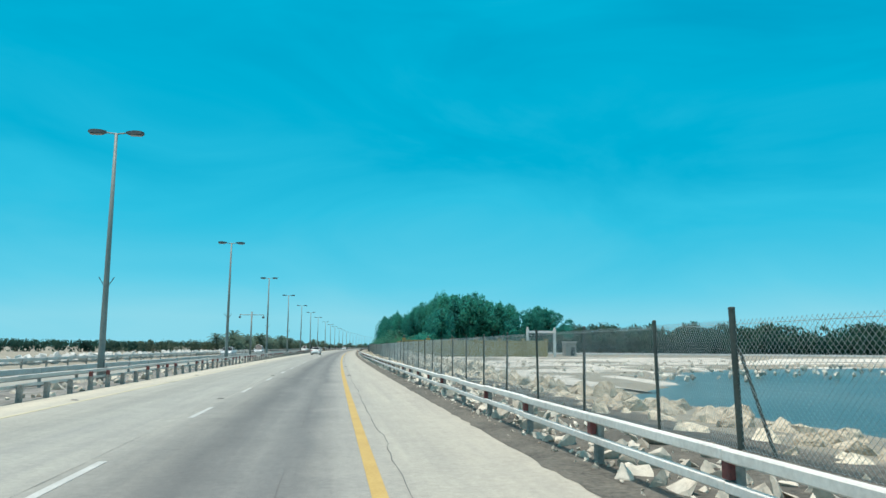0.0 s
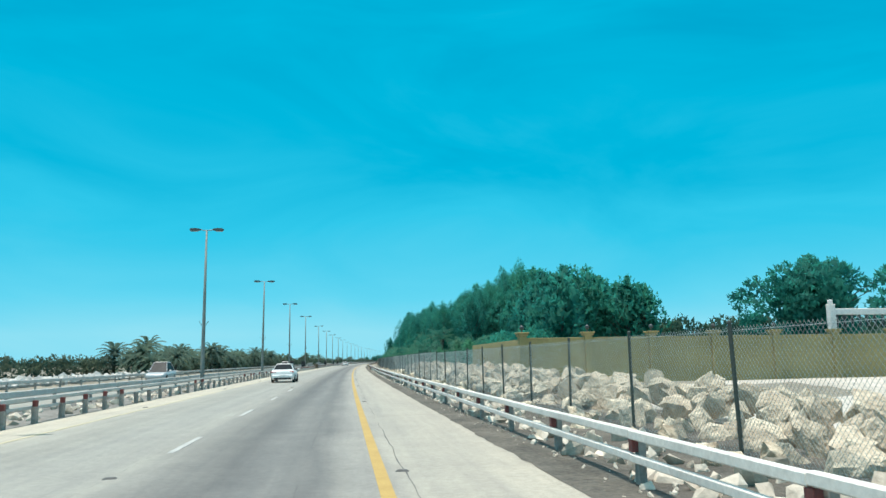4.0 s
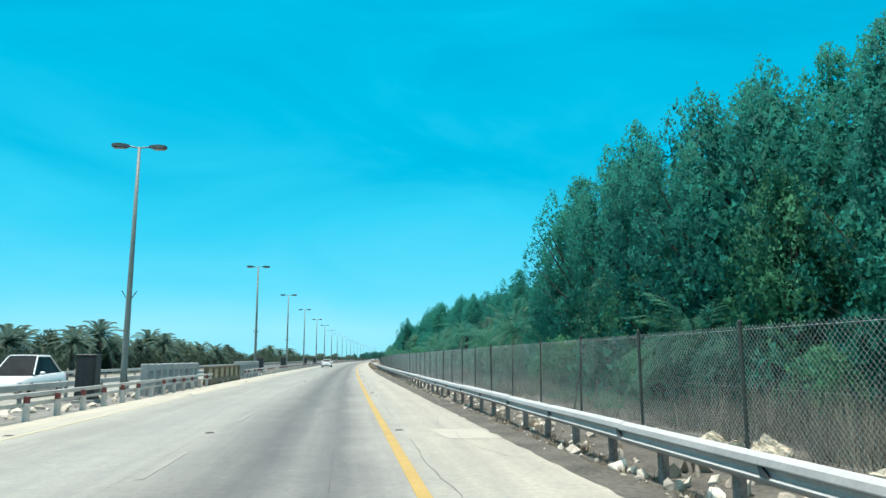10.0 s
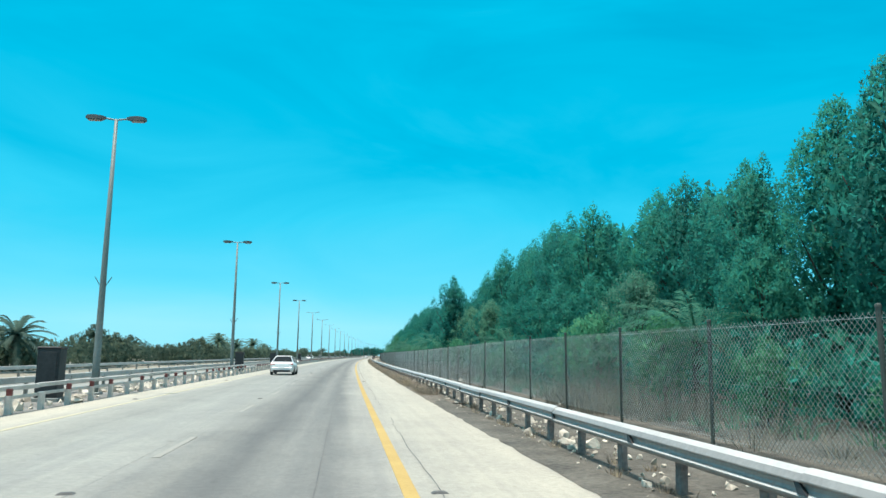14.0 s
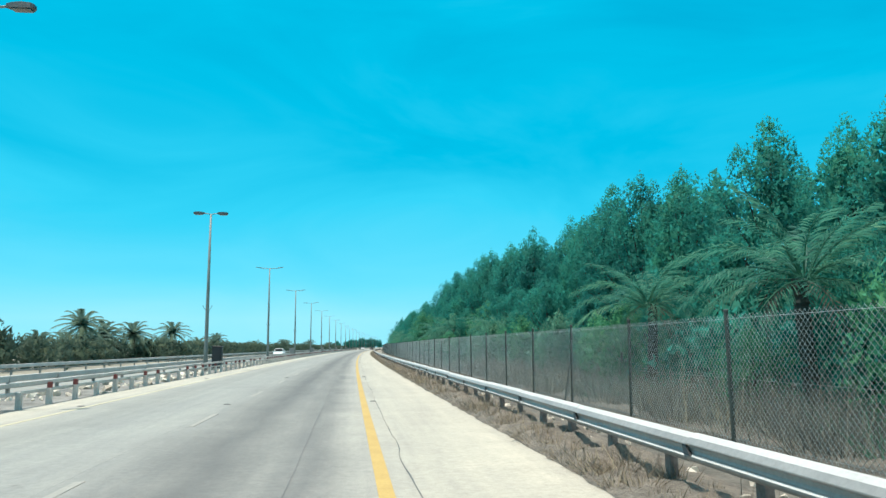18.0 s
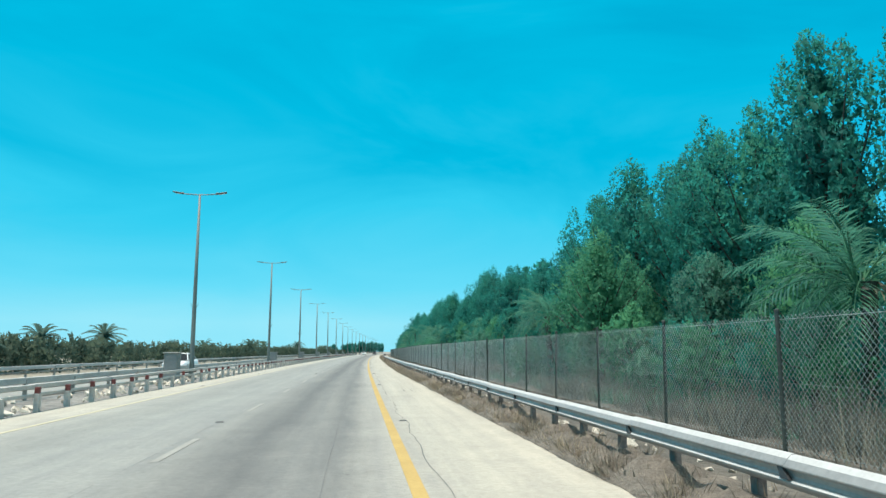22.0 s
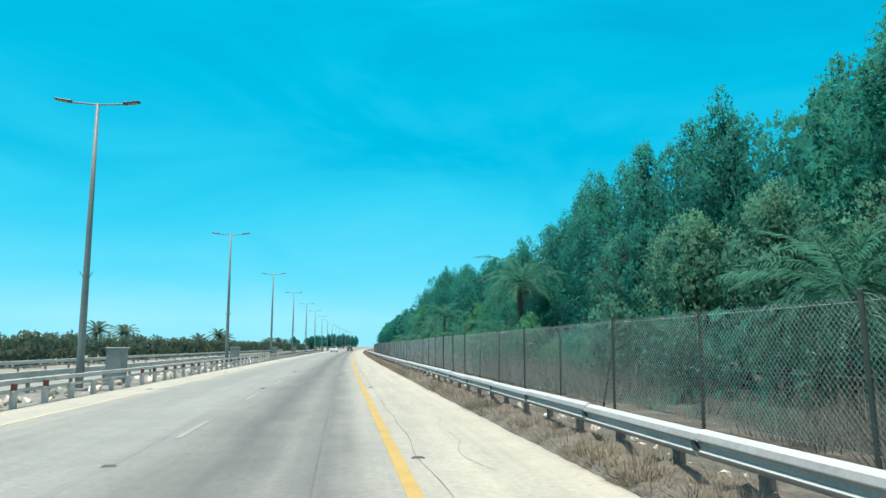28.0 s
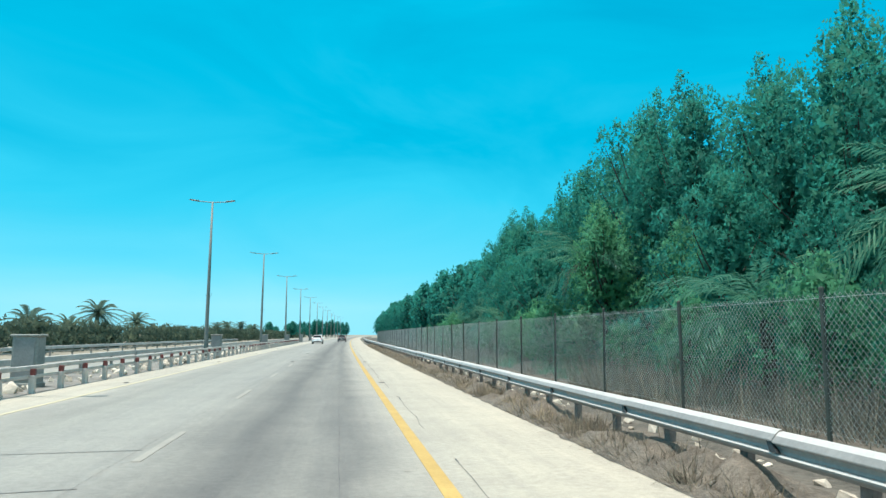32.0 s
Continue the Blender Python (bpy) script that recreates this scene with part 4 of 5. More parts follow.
def date_palm(s, off, tall, seed, size=1.0, count=26):
    """A date palm with every frond a part of its own."""
    rng = random.Random(seed)
    p = thing("date_palm", put(s, off, -0.05, rng.uniform(0, 360), size), "bushy date palm with blue-green arching fronds behind the fence", "palm", "date palms behind the fence")
    piece("trunk", palm_trunk(tall, seed), p, None, "rough grey-brown palm trunk")
    for k in range(count):
        a = k * 137.5 + rng.uniform(-12, 12)
        lift = 62 - 92 * (k / count) + rng.uniform(-8, 8)
        dead = lift < -18 and rng.random() < 0.45
        me = rng.choice(DEAD_FRONDS if dead else FRONDS)
        m = pose(0, 0, tall + rng.uniform(-0.15, 0.1), 0, 0, a) @ pose(0, 0.12, 0, lift - 10, rng.uniform(-18, 18), 0)
        piece("frond", me, p, m @ Matrix.Scale(rng.uniform(0.82, 1.12), 4))
    return p


def far_palm_data(seed, tall):
    """A palm for the distance: trunk and joined crown."""
    rng = random.Random(seed)
    crown = Form()
    for k in range(32):
        a = k * 2.4
        lift = radians(74 - 108 * k / 32)
        ln = rng.uniform(2.4, 3.2)
        d = Vector((math.cos(a), math.sin(a), 0))
        sidev = Vector((-d.y, d.x, 0))
        pts = []
        for j in range(6):
            t = j / 5
            pts.append(Vector((0, 0, tall)) + d * ln * t * math.cos(lift) + Vector((0, 0, ln * (t * math.sin(lift) - 0.45 * t * t))))
        for j in range(5):
            for sgn in (-1, 1):
                for q in (0.0, 0.33, 0.67):
                    p = pts[j].lerp(pts[j + 1], q)
                    fw = (pts[j + 1] - pts[j]).normalized()
                    tip = p + (sidev * sgn * 0.7 + fw * 0.8).normalized() * 0.55 - Vector((0, 0, 0.18))
                    crown.add([p - fw * 0.09, tip, p + fw * 0.12], [(0, 1, 2)])
    return palm_trunk(tall, seed), crown.data("crown", FROND_FAR)


def plant(name, data, s, off, label, category, group, rng, size=1.0, z=-0.07):
    t = thing(name, put(s, off, z, rng.uniform(0, 360), size), label, category, group)
    piece("trunk", data[0], t)
    piece("crown", data[1], t)
    return t


TALL = [tree_data(100 + k, 11.4, 5.8, 11500, 0.082, LEAF, 0.13, 2.1) for k in range(5)]
MID = [tree_data(200 + k, 7.2, 5.0, 6600, 0.072, (LEAF, LEAF_LIGHT, LEAF_GREY, LEAF)[k], 0.14, 1.5) for k in range(4)]
LOW = [tree_data(300 + k, 3.6, 3.6, 2100, 0.075, (LEAF_LIGHT, LEAF_GREY, LEAF_LIGHT)[k], 0.08, 1.1) for k in range(3)]
FAR = [tree_data(400 + k, 9.0, 7.0, 1300, 0.36, LEAF, 0.15, 1.3) for k in range(3)]
BACK = [tree_data(440 + k, 11.0, 5.8, 1000, 0.3, LEAF, 0.15, 2.0) for k in range(4)]


def joined(name, items, mats, label, category):
    """Many trees or stones that nobody could count, joined into one mesh. items: (meshes, pose)."""
    vs, fs, ix, nr, n = [], [], [], [], 0
    bent = False
    for meshes, m in items:
        r = np.array(m)
        for me in meshes:
            count = len(me.vertices)
            co = np.empty(count * 3)
            me.vertices.foreach_get("co", co)
            vs.append(co.reshape(-1, 3) @ r[:3, :3].T + r[:3, 3])
            if me.name in BENT:
                bent = True
                nv = BENT[me.name]
            else:
                nv = np.empty(count * 3)
                me.vertices.foreach_get("normal", nv)
                nv = nv.reshape(-1, 3)
            nv = nv @ np.linalg.inv(r[:3, :3])
            nr.append(nv / np.maximum(np.linalg.norm(nv, axis=1)[:, None], 1e-9))
            corner = np.empty(len(me.loops), dtype=np.int64)
            me.loops.foreach_get("vertex_index", corner)
            first = np.empty(len(me.polygons), dtype=np.int64)
            me.polygons.foreach_get("loop_start", first)
            fs.extend(c.tolist() for c in np.split(corner + n, first[1:]))
            ix.extend([mats.index(me.materials[0])] * len(me.polygons))
            n += count
    me = mesh_data(name, np.concatenate(vs).tolist(), fs, mats, False, ix, normals=np.concatenate(nr) if bent else None)
    return tagged(new(name, me), label, category, "", "stuff")


def hedge(name, line, depth, tall, per_metre, leaf, mat, label, seed, z=-0.1, least=0.55):
    """Far scrub along a line of (s, off), too dense to count: one mesh of leaf clumps."""
    rng = random.Random(seed)
    centres, sizes, total = [], [], 0.0
    for (s0, o0), (s1, o1) in zip(line, line[1:]):
        ln = math.hypot(s1 - s0, o1 - o0)
        total += ln
        for k in range(max(1, int(ln / 0.8))):
            t = rng.random()
            h = tall * rng.uniform(least, 1.0)
            p = at(s0 + (s1 - s0) * t, o0 + (o1 - o0) * t + rng.uniform(-depth, depth) / 2, z)
            r = h * rng.uniform(0.28, 0.45)
            centres.append((p.x, p.y, z + h - r))
            sizes.append((r * 1.2, r * 1.2, r))
            centres.append((p.x + rng.uniform(-1, 1), p.y + rng.uniform(-1, 1), z + (h - r) * 0.45))
            sizes.append((r * 1.1, r * 1.1, h * 0.42))
    v, f, nrm = leaf_cloud(rng, centres, sizes, int(total * per_metre), leaf)
    return tagged(new(name, mesh_data(name, v, f, mat, normals=nrm)), label, "scrub", "", "stuff")


GROWTH = [(140, 0.8), (184, 0.85), (192, 0.92), (203, 0.94), (209, 0.99), (217, 1.09), (225, 1.06), (240, 1.06), (250, 0.9), (256, 0.84), (264, 0.81), (272, 0.86), (286, 0.86), (300, 0.89), (309, 0.85), (320, 0.96), (340, 1.08), (360, 1.0), (378, 0.77),
          (385, 0.86), (402, 0.92), (417, 0.96), (424, 0.93), (440, 1.08), (457, 1.0), (471, 1.1), (484, 1.0), (490, 0.88), (498, 0.77), (505, 0.84), (515, 0.97), (530, 1.05), (548, 0.97), (556, 0.97), (570, 1.02), (580, 1.08), (600, 1.07), (611, 0.96), (619, 0.88),
          (627, 1.0), (633, 0.95), (640, 1.04), (650, 1.18), (662, 1.2), (680, 1.12), (1000, 1.04)]


def growth(s):
    return float(np.interp(s, [g[0] for g in GROWTH], [g[1] for g in GROWTH]))


trng = random.Random(21)
back_row = []
s = 152.0
while s < 1000:
    if 192 < s < 700:
        plant("tree", trng.choice(TALL), s + trng.uniform(-1, 1), 15.0 + trng.uniform(-1.2, 1.2), "dense dark green tree with upright leafy tips", "tree", "trees behind the fence", trng, growth(s) * trng.uniform(0.92, 1.04))
    elif s >= 700:
        back_row.append((trng.choice(BACK), put(s, 12 + trng.uniform(-1, 3), -0.1, trng.uniform(0, 360), trng.uniform(0.85, 1.0))))
    back_row.append((trng.choice(BACK), put(s + trng.uniform(-1.5, 3), 20.5 + trng.uniform(-1.5, 2.5), -0.1, trng.uniform(0, 360), growth(s) * trng.uniform(1.02, 1.2))))
    s += trng.uniform(3.6, 4.8)
joined("grove_trees", back_row, [LEAF, BARK], "tall dark green trees in the back of the grove", "trees")
s = 193.0
while s < 700:
    if trng.random() < 0.9:
        plant("tree", trng.choice(MID), s, 11.6 + trng.uniform(-0.8, 1.0), "leafy green tree at the edge of the grove", "tree", "trees behind the fence", trng, growth(s) * trng.uniform(0.66, 0.98))
    s += trng.uniform(3.8, 5.8)
s = 196.0
while s < 720:
    if trng.random() < 0.85:
        plant("shrub", trng.choice(LOW), s, 9.2 + trng.uniform(-0.7, 0.9), "low green leafy shrub behind the wire fence", "shrub", "shrubs behind the fence", trng, trng.uniform(0.5, 1.05))
    s += trng.uniform(3.2, 6.2)
# the grove's front seen across the bay: a dome of crowns
for row, (s, first, n) in enumerate(((184, 17, 11), (192, 19, 11), (202, 18, 12), (214, 22, 10))):
    for k in range(n):
        off = first + 2.5 * k
        dome = 1.0 - ((off - 31) / 27) ** 2
        plant("tree", trng.choice(TALL if off < 27 else BACK), s + trng.uniform(-3, 3), off + trng.uniform(-0.8, 0.8), "tall dark green tree at the grove's seaward edge", "tree", "trees of the grove", trng, (0.92 if off < 24 else 1.04) * (0.55 + 0.85 * max(0.1, dome)) * (0.9, 1.0, 1.06, 1.06)[row] * trng.uniform(0.94, 1.04))
plant("tree", tree_data(151, 10.6, 5.6, 9000, 0.1, LEAF, 0.04, 2.0), 362, 10.8, "tall dark tree standing forward by the fence", "tree", "trees behind the fence", trng, 1.0)
for k in range(7):
    plant("tree", TALL[k % 5], 218.6 + 4.2 * k, 11.4 + trng.uniform(-0.4, 0.4), "tall dense tree crowding the wire fence", "tree", "trees behind the fence", trng, (0.86, 0.92, 0.98, 1.02, 1.03, 1.0, 0.96)[k])
plant("tree", MID[1], 466, 9.6, "leafy pale green tree leaning over the fence", "tree", "trees behind the fence", trng, 0.95)
plant("tree", tree_data(152, 9.8, 12.2, 9000, 0.22, LEAF, 0.3, 0.9), 139, 38.7, "round grey-green tree beside the gate posts", "tree", "trees behind the wall", trng)
BARE = [bare_tree_data(160 + k, 8.6) for k in range(2)]
for k, (s, off) in enumerate(((262.5, 12.6), (266.5, 13.4), (271.5, 12.8), (259, 13.8))):
    tree = thing("bare_tree", put(s, off, -0.07, 70 * k, (1.0, 0.88, 1.04, 1.1)[k]), "leafless grey tree with fine upright twigs", "tree", "trees behind the fence")
    piece("trunk", BARE[k % 2][0], tree)
    piece("twigs", BARE[k % 2][1], tree)
for k in range(5):
    plant("shrub", LOW[k % 3], 158 + 6 * k, 11.8 + trng.uniform(-0.8, 0.8), "green shrub behind the boulders", "shrub", "shrubs behind the fence", trng, trng.uniform(0.8, 1.2))

PALMS = [(185.3, 11.8, 5.4), (168, 13.5, 3.4), (192.3, 10.0, 3.4), (197.4, 9.3, 2.4), (202, 9.8, 2.8), (209, 9.4, 3.0), (226, 9.8, 2.4), (251, 9.5, 4.1), (257.5, 9.2, 3.0), (270.5, 9.3, 4.4), (278, 9.4, 3.2), (290.5, 9.3, 3.4),
         (305, 9.8, 2.6), (331, 9.7, 2.2), (368, 9.5, 2.6), (375.2, 9.3, 3.7), (384, 9.3, 3.6), (411, 9.6, 2.8), (436.5, 9.4, 4.2), (441, 9.2, 3.6), (450.5, 9.3, 3.7), (476.5, 9.5, 4.3), (502, 9.5, 2.5), (531, 9.6, 4.2),
         (536, 9.2, 3.0), (546, 9.5, 4.9), (544, 9.0, 3.3), (553.5, 9.3, 3.4), (565, 9.5, 3.4), (593.5, 9.4, 6.6), (596.5, 9.0, 2.6), (617, 9.6, 2.6), (628.6, 9.4, 5.8), (637, 9.3, 4.5), (643, 8.9, 2.5), (658, 9.6, 5.9), (673, 9.3, 2.6), (694, 9.5, 3.2)]
for k, (s, off, tall) in enumerate(PALMS):
    date_palm(s, off + 0.7, tall * 1.06, 500 + k, 0.8, 30)

# palms and trees beyond the opposite carriageway
FAR_PALMS = [far_palm_data(600 + k, 2.2 + 0.5 * k) for k in range(4)]
s = 184.0
while s < 860:
    thick = s < 345 or 440 < s < 475
    if trng.random() < (0.95 if thick else 0.05 if s < 440 else 0.2):
        plant("date_palm", trng.choice(FAR_PALMS), s, -26.5 - trng.uniform(0, 9), "date palm in the plantation beyond the far road", "palm", "palms beyond the far road", trng, trng.uniform(0.85, 1.2), -0.1)
    s += trng.uniform(2.2, 3.8) if thick else trng.uniform(4.0, 7.0)
SCRUB = [tree_data(470 + k, 4.6, 5.2, 1000, 0.18, LEAF_DUST, 0.06, 1.0) for k in range(3)]
s = 250.0
while s < 860:
    plant("shrub", trng.choice(SCRUB), s, -28 - trng.uniform(0, 6), "dusty grey-green bush beyond the far road", "shrub", "bushes beyond the far road", trng, trng.uniform(0.6, 1.05) * (1.0 if s < 420 else 0.72), -0.1)
    s += trng.uniform(5, 10)
hedge("plantation_scrub", [(165, -50), (190, -31), (400, -28), (700, -28), (1000, -30)], 7, 3.3, 130, 0.24, LEAF_DUST, "dense grey-green scrub under the palms", 3, -0.1, 0.72)
hedge("undergrowth", [(193, 11.6), (400, 11.6), (760, 11.6)], 2.4, 3.2, 190, 0.17, LEAF, "dark tangled undergrowth between the trees", 7)
hedge("undergrowth", [(193, 17.5), (400, 17.5), (800, 17.5)], 3, 5.2, 85, 0.34, LEAF, "dark tangled undergrowth deep in the grove", 8)
hedge("undergrowth", [(140, 13.0), (193, 13.0)], 3.0, 3.0, 420, 0.13, LEAF, "dark undergrowth behind the boulders", 12)
hedge("undergrowth", [(150, 18.0), (193, 18.0)], 4, 5.0, 300, 0.26, LEAF, "dark undergrowth at the front of the grove", 13)
hedge("bay_scrub", [(204, 44), (190, 68), (156, 138), (106, 195), (-30, 280)], 5, 6.5, 130, 0.75, LEAF_FAR, "dark scrub under the row of trees across the bay", 16, -0.8, 0.8)
hedge("far_scrub", [(-150, -150), (100, -150), (190, -85), (205, -50)], 10, 3.4, 90, 0.35, LEAF_FAR, "distant dark scrub beyond the sand", 4)
hedge("far_woods", [(-300, -330), (500, -330), (1300, -300)], 20, 8, 14, 1.1, LEAF_FAR, "dark woods along the horizon", 5)
hedge("bay_trees", [(212, 44), (200, 68), (165, 138), (115, 195), (-20, 280)], 14, 9.4, 260, 0.55, LEAF_FAR, "continuous row of dark trees across the bay", 6, -0.5, 0.72)
far_clump = []
for k in range(14):
    far_clump.append((trng.choice(BACK), put(1075 + trng.uniform(-8, 14), -36 + 2.1 * k, -0.1, trng.uniform(0, 360), trng.uniform(0.85, 1.05))))
for k in range(30):
    far_clump.append((trng.choice(FAR), put(900 + 16 * k + trng.uniform(-5, 5), trng.choice((-30, -34)) + trng.uniform(-5, 5), -0.1, trng.uniform(0, 360), trng.uniform(0.5, 0.8))))
joined("far_trees", far_clump, [LEAF, BARK], "dark trees far ahead where the road bends away", "trees")


# ---- boulders ----
def rock_data(seed, mat, points=15, bevel=0.07):
    """A broken block: the hull of scattered points with worn edges."""
    rng = random.Random(seed)
    bm = bmesh.new()
    for k in range(points):
        d = Vector((rng.gauss(0, 1), rng.gauss(0, 1), rng.gauss(0, 1))).normalized()
        bm.verts.new(d * rng.uniform(0.88, 1.12))
    bmesh.ops.convex_hull(bm, input=bm.verts[:])
    bmesh.ops.delete(bm, geom=[v for v in bm.verts if not v.link_faces], context="VERTS")
    if bevel:
        bmesh.ops.subdivide_edges(bm, edges=bm.edges[:], cuts=2, use_grid_fill=True)
        for v in bm.verts:
            q = v.co + Vector((seed * 3.0, 0, 0))
            v.co *= 1 - bevel * v.co.length + 0.15 * noise.noise(q * 2.2) + 0.11 * noise.noise(q * 5.0) + 0.05 * noise.noise(q * 11.0)
    me = bpy.data.meshes.new("rock")
    bm.to_mesh(me)
    bm.free()
    me.materials.append(mat)
    return me


FILL_ROCKS = [rock_data(k + 60, ROCK, 16, 0.0) for k in range(8)]
ROCKS = [rock_data(k + 1, ROCK, 13 + k % 4) for k in range(10)]
WHITE_ROCKS = [rock_data(k + 20, ROCK_WHITE, 12, 0.0) for k in range(6)]
rrng = random.Random(33)


def rock_bank(label, meshes, places, group):
    bank = thing("rock_bank", Matrix.Identity(4), label, "rocks", group)
    for s, off, z, r in places:
        m = put(s, off, z) @ pose(0, 0, 0, rrng.uniform(0, 360), rrng.uniform(0, 360), rrng.uniform(0, 360))
        m = m @ Matrix.Diagonal((r * rrng.uniform(0.8, 1.3), r * rrng.uniform(0.8, 1.2), r * rrng.uniform(0.6, 0.9), 1))
        piece("rock", rrng.choice(meshes), bank, m)
    return bank


def rock_pose(s, off, z, r):
    m = put(s, off, z) @ pose(0, 0, 0, rrng.uniform(0, 360), rrng.uniform(0, 360), rrng.uniform(0, 360))
    return m @ Matrix.Diagonal((r * rrng.uniform(0.85, 1.35), r * rrng.uniform(0.8, 1.2), r * rrng.uniform(0.65, 0.95), 1))


near_rocks, fill = [], []
s = -14.0
while s < 192:
    low = float(np.interp(s, [40, 50, 85, 100, 126], [0.5, 0.28, 0.25, 0.1, 0.0]))
    for row, (off, z) in enumerate([(5.3, -0.05), (6.5, 0.02), (7.25, 0.26), (8.0, 0.46), (8.8, 0.66), (9.7, 0.72), (10.8, 0.4)]):
        r = rrng.triangular(0.22, 0.68, 0.42) * (1.0 if s > 126 else 0.88) * (0.62 if row == 0 else 1.0)
        p = (s + rrng.uniform(-0.5, 0.5), off + rrng.uniform(-0.4, 0.4), z - low * (1 + 0.5 * row) * 0.6 + rrng.uniform(-0.12, 0.14), r)
        if row < 3 and rrng.random() < (0.5 if row == 0 else 0.9):
            near_rocks.append(p)
        elif row >= 3 and s < 190:
            fill.append(p)
    s += 0.72
for k in range(0, len(near_rocks), 130):
    rock_bank("bank of pale limestone boulders behind the wire fence", ROCKS, near_rocks[k:k + 130], "rock banks")
joined("boulder_bank", [([rrng.choice(FILL_ROCKS)], rock_pose(*p)) for p in fill], [ROCK], "heaped pale limestone boulders above the shore", "rocks")
rock_bank("pale limestone boulders lying by the fence foot", ROCKS, [(205.5 + 1.05 * k + rrng.uniform(-0.3, 0.3), 5.5 + rrng.uniform(-0.7, 0.7), 0.05, rrng.uniform(0.2, 0.42)) for k in range(13)], "rock banks")
joined("white_boulders", [([rrng.choice(WHITE_ROCKS)], rock_pose(rrng.uniform(-60, 196), -25.0 - rrng.uniform(0, 4.2), 0.05 + rrng.uniform(0, 0.35), rrng.uniform(0.25, 0.6))) for k in range(1000)], [ROCK_WHITE], "bank of white limestone boulders beyond the far road", "rocks")
PEBBLES = [rock_data(k + 40, RUBBLE, 13, 0.0) for k in range(5)]
joined("verge_rubble", [([rrng.choice(PEBBLES)], rock_pose(rrng.uniform(-20, 330), 3.0 + abs(rrng.gauss(0, 1.3)), -0.02, min(0.2, 0.02 + abs(rrng.gauss(0, 0.06))))) for k in range(2200)]
       + [([rrng.choice(PEBBLES)], rock_pose(rrng.uniform(-20, 215), 3.3 + abs(rrng.gauss(0, 1.1)), -0.02, rrng.uniform(0.1, 0.3)) @ Matrix.Diagonal((1, 1, 0.35, 1))) for k in range(1500)]
       + [([rrng.choice(PEBBLES)], rock_pose(rrng.uniform(-20, 330), 2.6 + abs(rrng.gauss(0, 0.7)), -0.02, rrng.uniform(0.015, 0.05))) for k in range(2600)]
       + [([rrng.choice(PEBBLES)], rock_pose(rrng.uniform(330, 740), 3.2 + abs(rrng.gauss(0, 1.0)), -0.02, min(0.2, 0.03 + abs(rrng.gauss(0, 0.06))))) for k in range(2000)], [RUBBLE], "scattered pale stones and rubble on the verge", "rubble")
joined("median_rubble", [([rrng.choice(PEBBLES)], rock_pose(rrng.uniform(-20, 740), rrng.uniform(-11.6, -9.4), 0.0, rrng.uniform(0.05, 0.26))) for k in range(2200)], [RUBBLE], "white broken rubble lying on the median", "rubble")
joined("shore_stones", [([rrng.choice(PEBBLES)], rock_pose(rrng.uniform(50, 127), rrng.uniform(12, 70), -0.6, rrng.uniform(0.08, 0.4))) for k in range(500)], [RUBBLE], "loose stones on the tidal flat", "rubble")


# ---- dry grass: too many blades to count ----
def grass(name, places, mat, label, tall, blades=40, spread=0.2, wide=0.007, bow=1.1, puff=False):
    """Blades in tufts. puff: short straws spread through a round tuft, not blades from its root."""
    npr = np.random.RandomState(len(places))
    out, nrm = [], []
    for s, off, z, k in places:
        c = np.array(at(s, off, z))
        a = npr.uniform(0, 6.283, blades)
        r = npr.uniform(0, spread * k, blades)
        lean = npr.uniform(0.02, bow, blades)
        hgt = tall * k * npr.uniform(0.4, 1.15, blades) / np.sqrt(1 + lean * lean)
        root = c + np.stack([np.cos(a) * r, np.sin(a) * r, np.zeros(blades)], 1)
        tip = root + np.stack([np.cos(a) * lean * hgt, np.sin(a) * lean * hgt, hgt], 1)
        if puff:
            root = root + (tip - root) * npr.uniform(0.0, 0.75, blades)[:, None]
            tip = tip + npr.normal(size=(blades, 3)) * 0.05 * k
        b = a + npr.uniform(0, 6.283, blades)
        w = np.stack([-np.sin(b), np.cos(b), np.zeros(blades)], 1) * wide
        out.append(np.stack([root - w, root + w, tip], 1).reshape(-1, 3))
        up = tip - c + np.array([0, 0, 0.12])
        nrm.append(np.repeat(up / np.linalg.norm(up, axis=1)[:, None], 3, axis=0))
    v = np.concatenate(out)
    return tagged(new(name, mesh_data(name, v.tolist(), np.arange(len(v)).reshape(-1, 3).tolist(), mat, normals=np.concatenate(nrm))), label, "grass", "", "stuff")


grng = random.Random(55)
tufts = []
for k in range(5200):
    s = grng.uniform(312, 730)
    tufts.append((s, shoulder_edge(s) + 0.16 + abs(grng.gauss(0, 0.36)), -0.04, grng.choice((0.5, 0.65, 0.8, 1.0, 1.2)) * grng.uniform(0.8, 1.15)))
tufts = [t for t in tufts if noise.noise(Vector((t[0] * 0.3, 3, 0))) > -0.42 - 0.25 * smooth_step(2.8, 3.2, t[1])]
grass("dry_grass", tufts, DRY, "fluffy dry brown grass tufts along the guard rail", 0.36, 72, 0.13, 0.0078, 2.8, True)
vs, fs = [], []
MAT_ROWS = (0.0, 0.12, 0.3, 0.5, 0.75, 1.0, 1.3, 1.7)
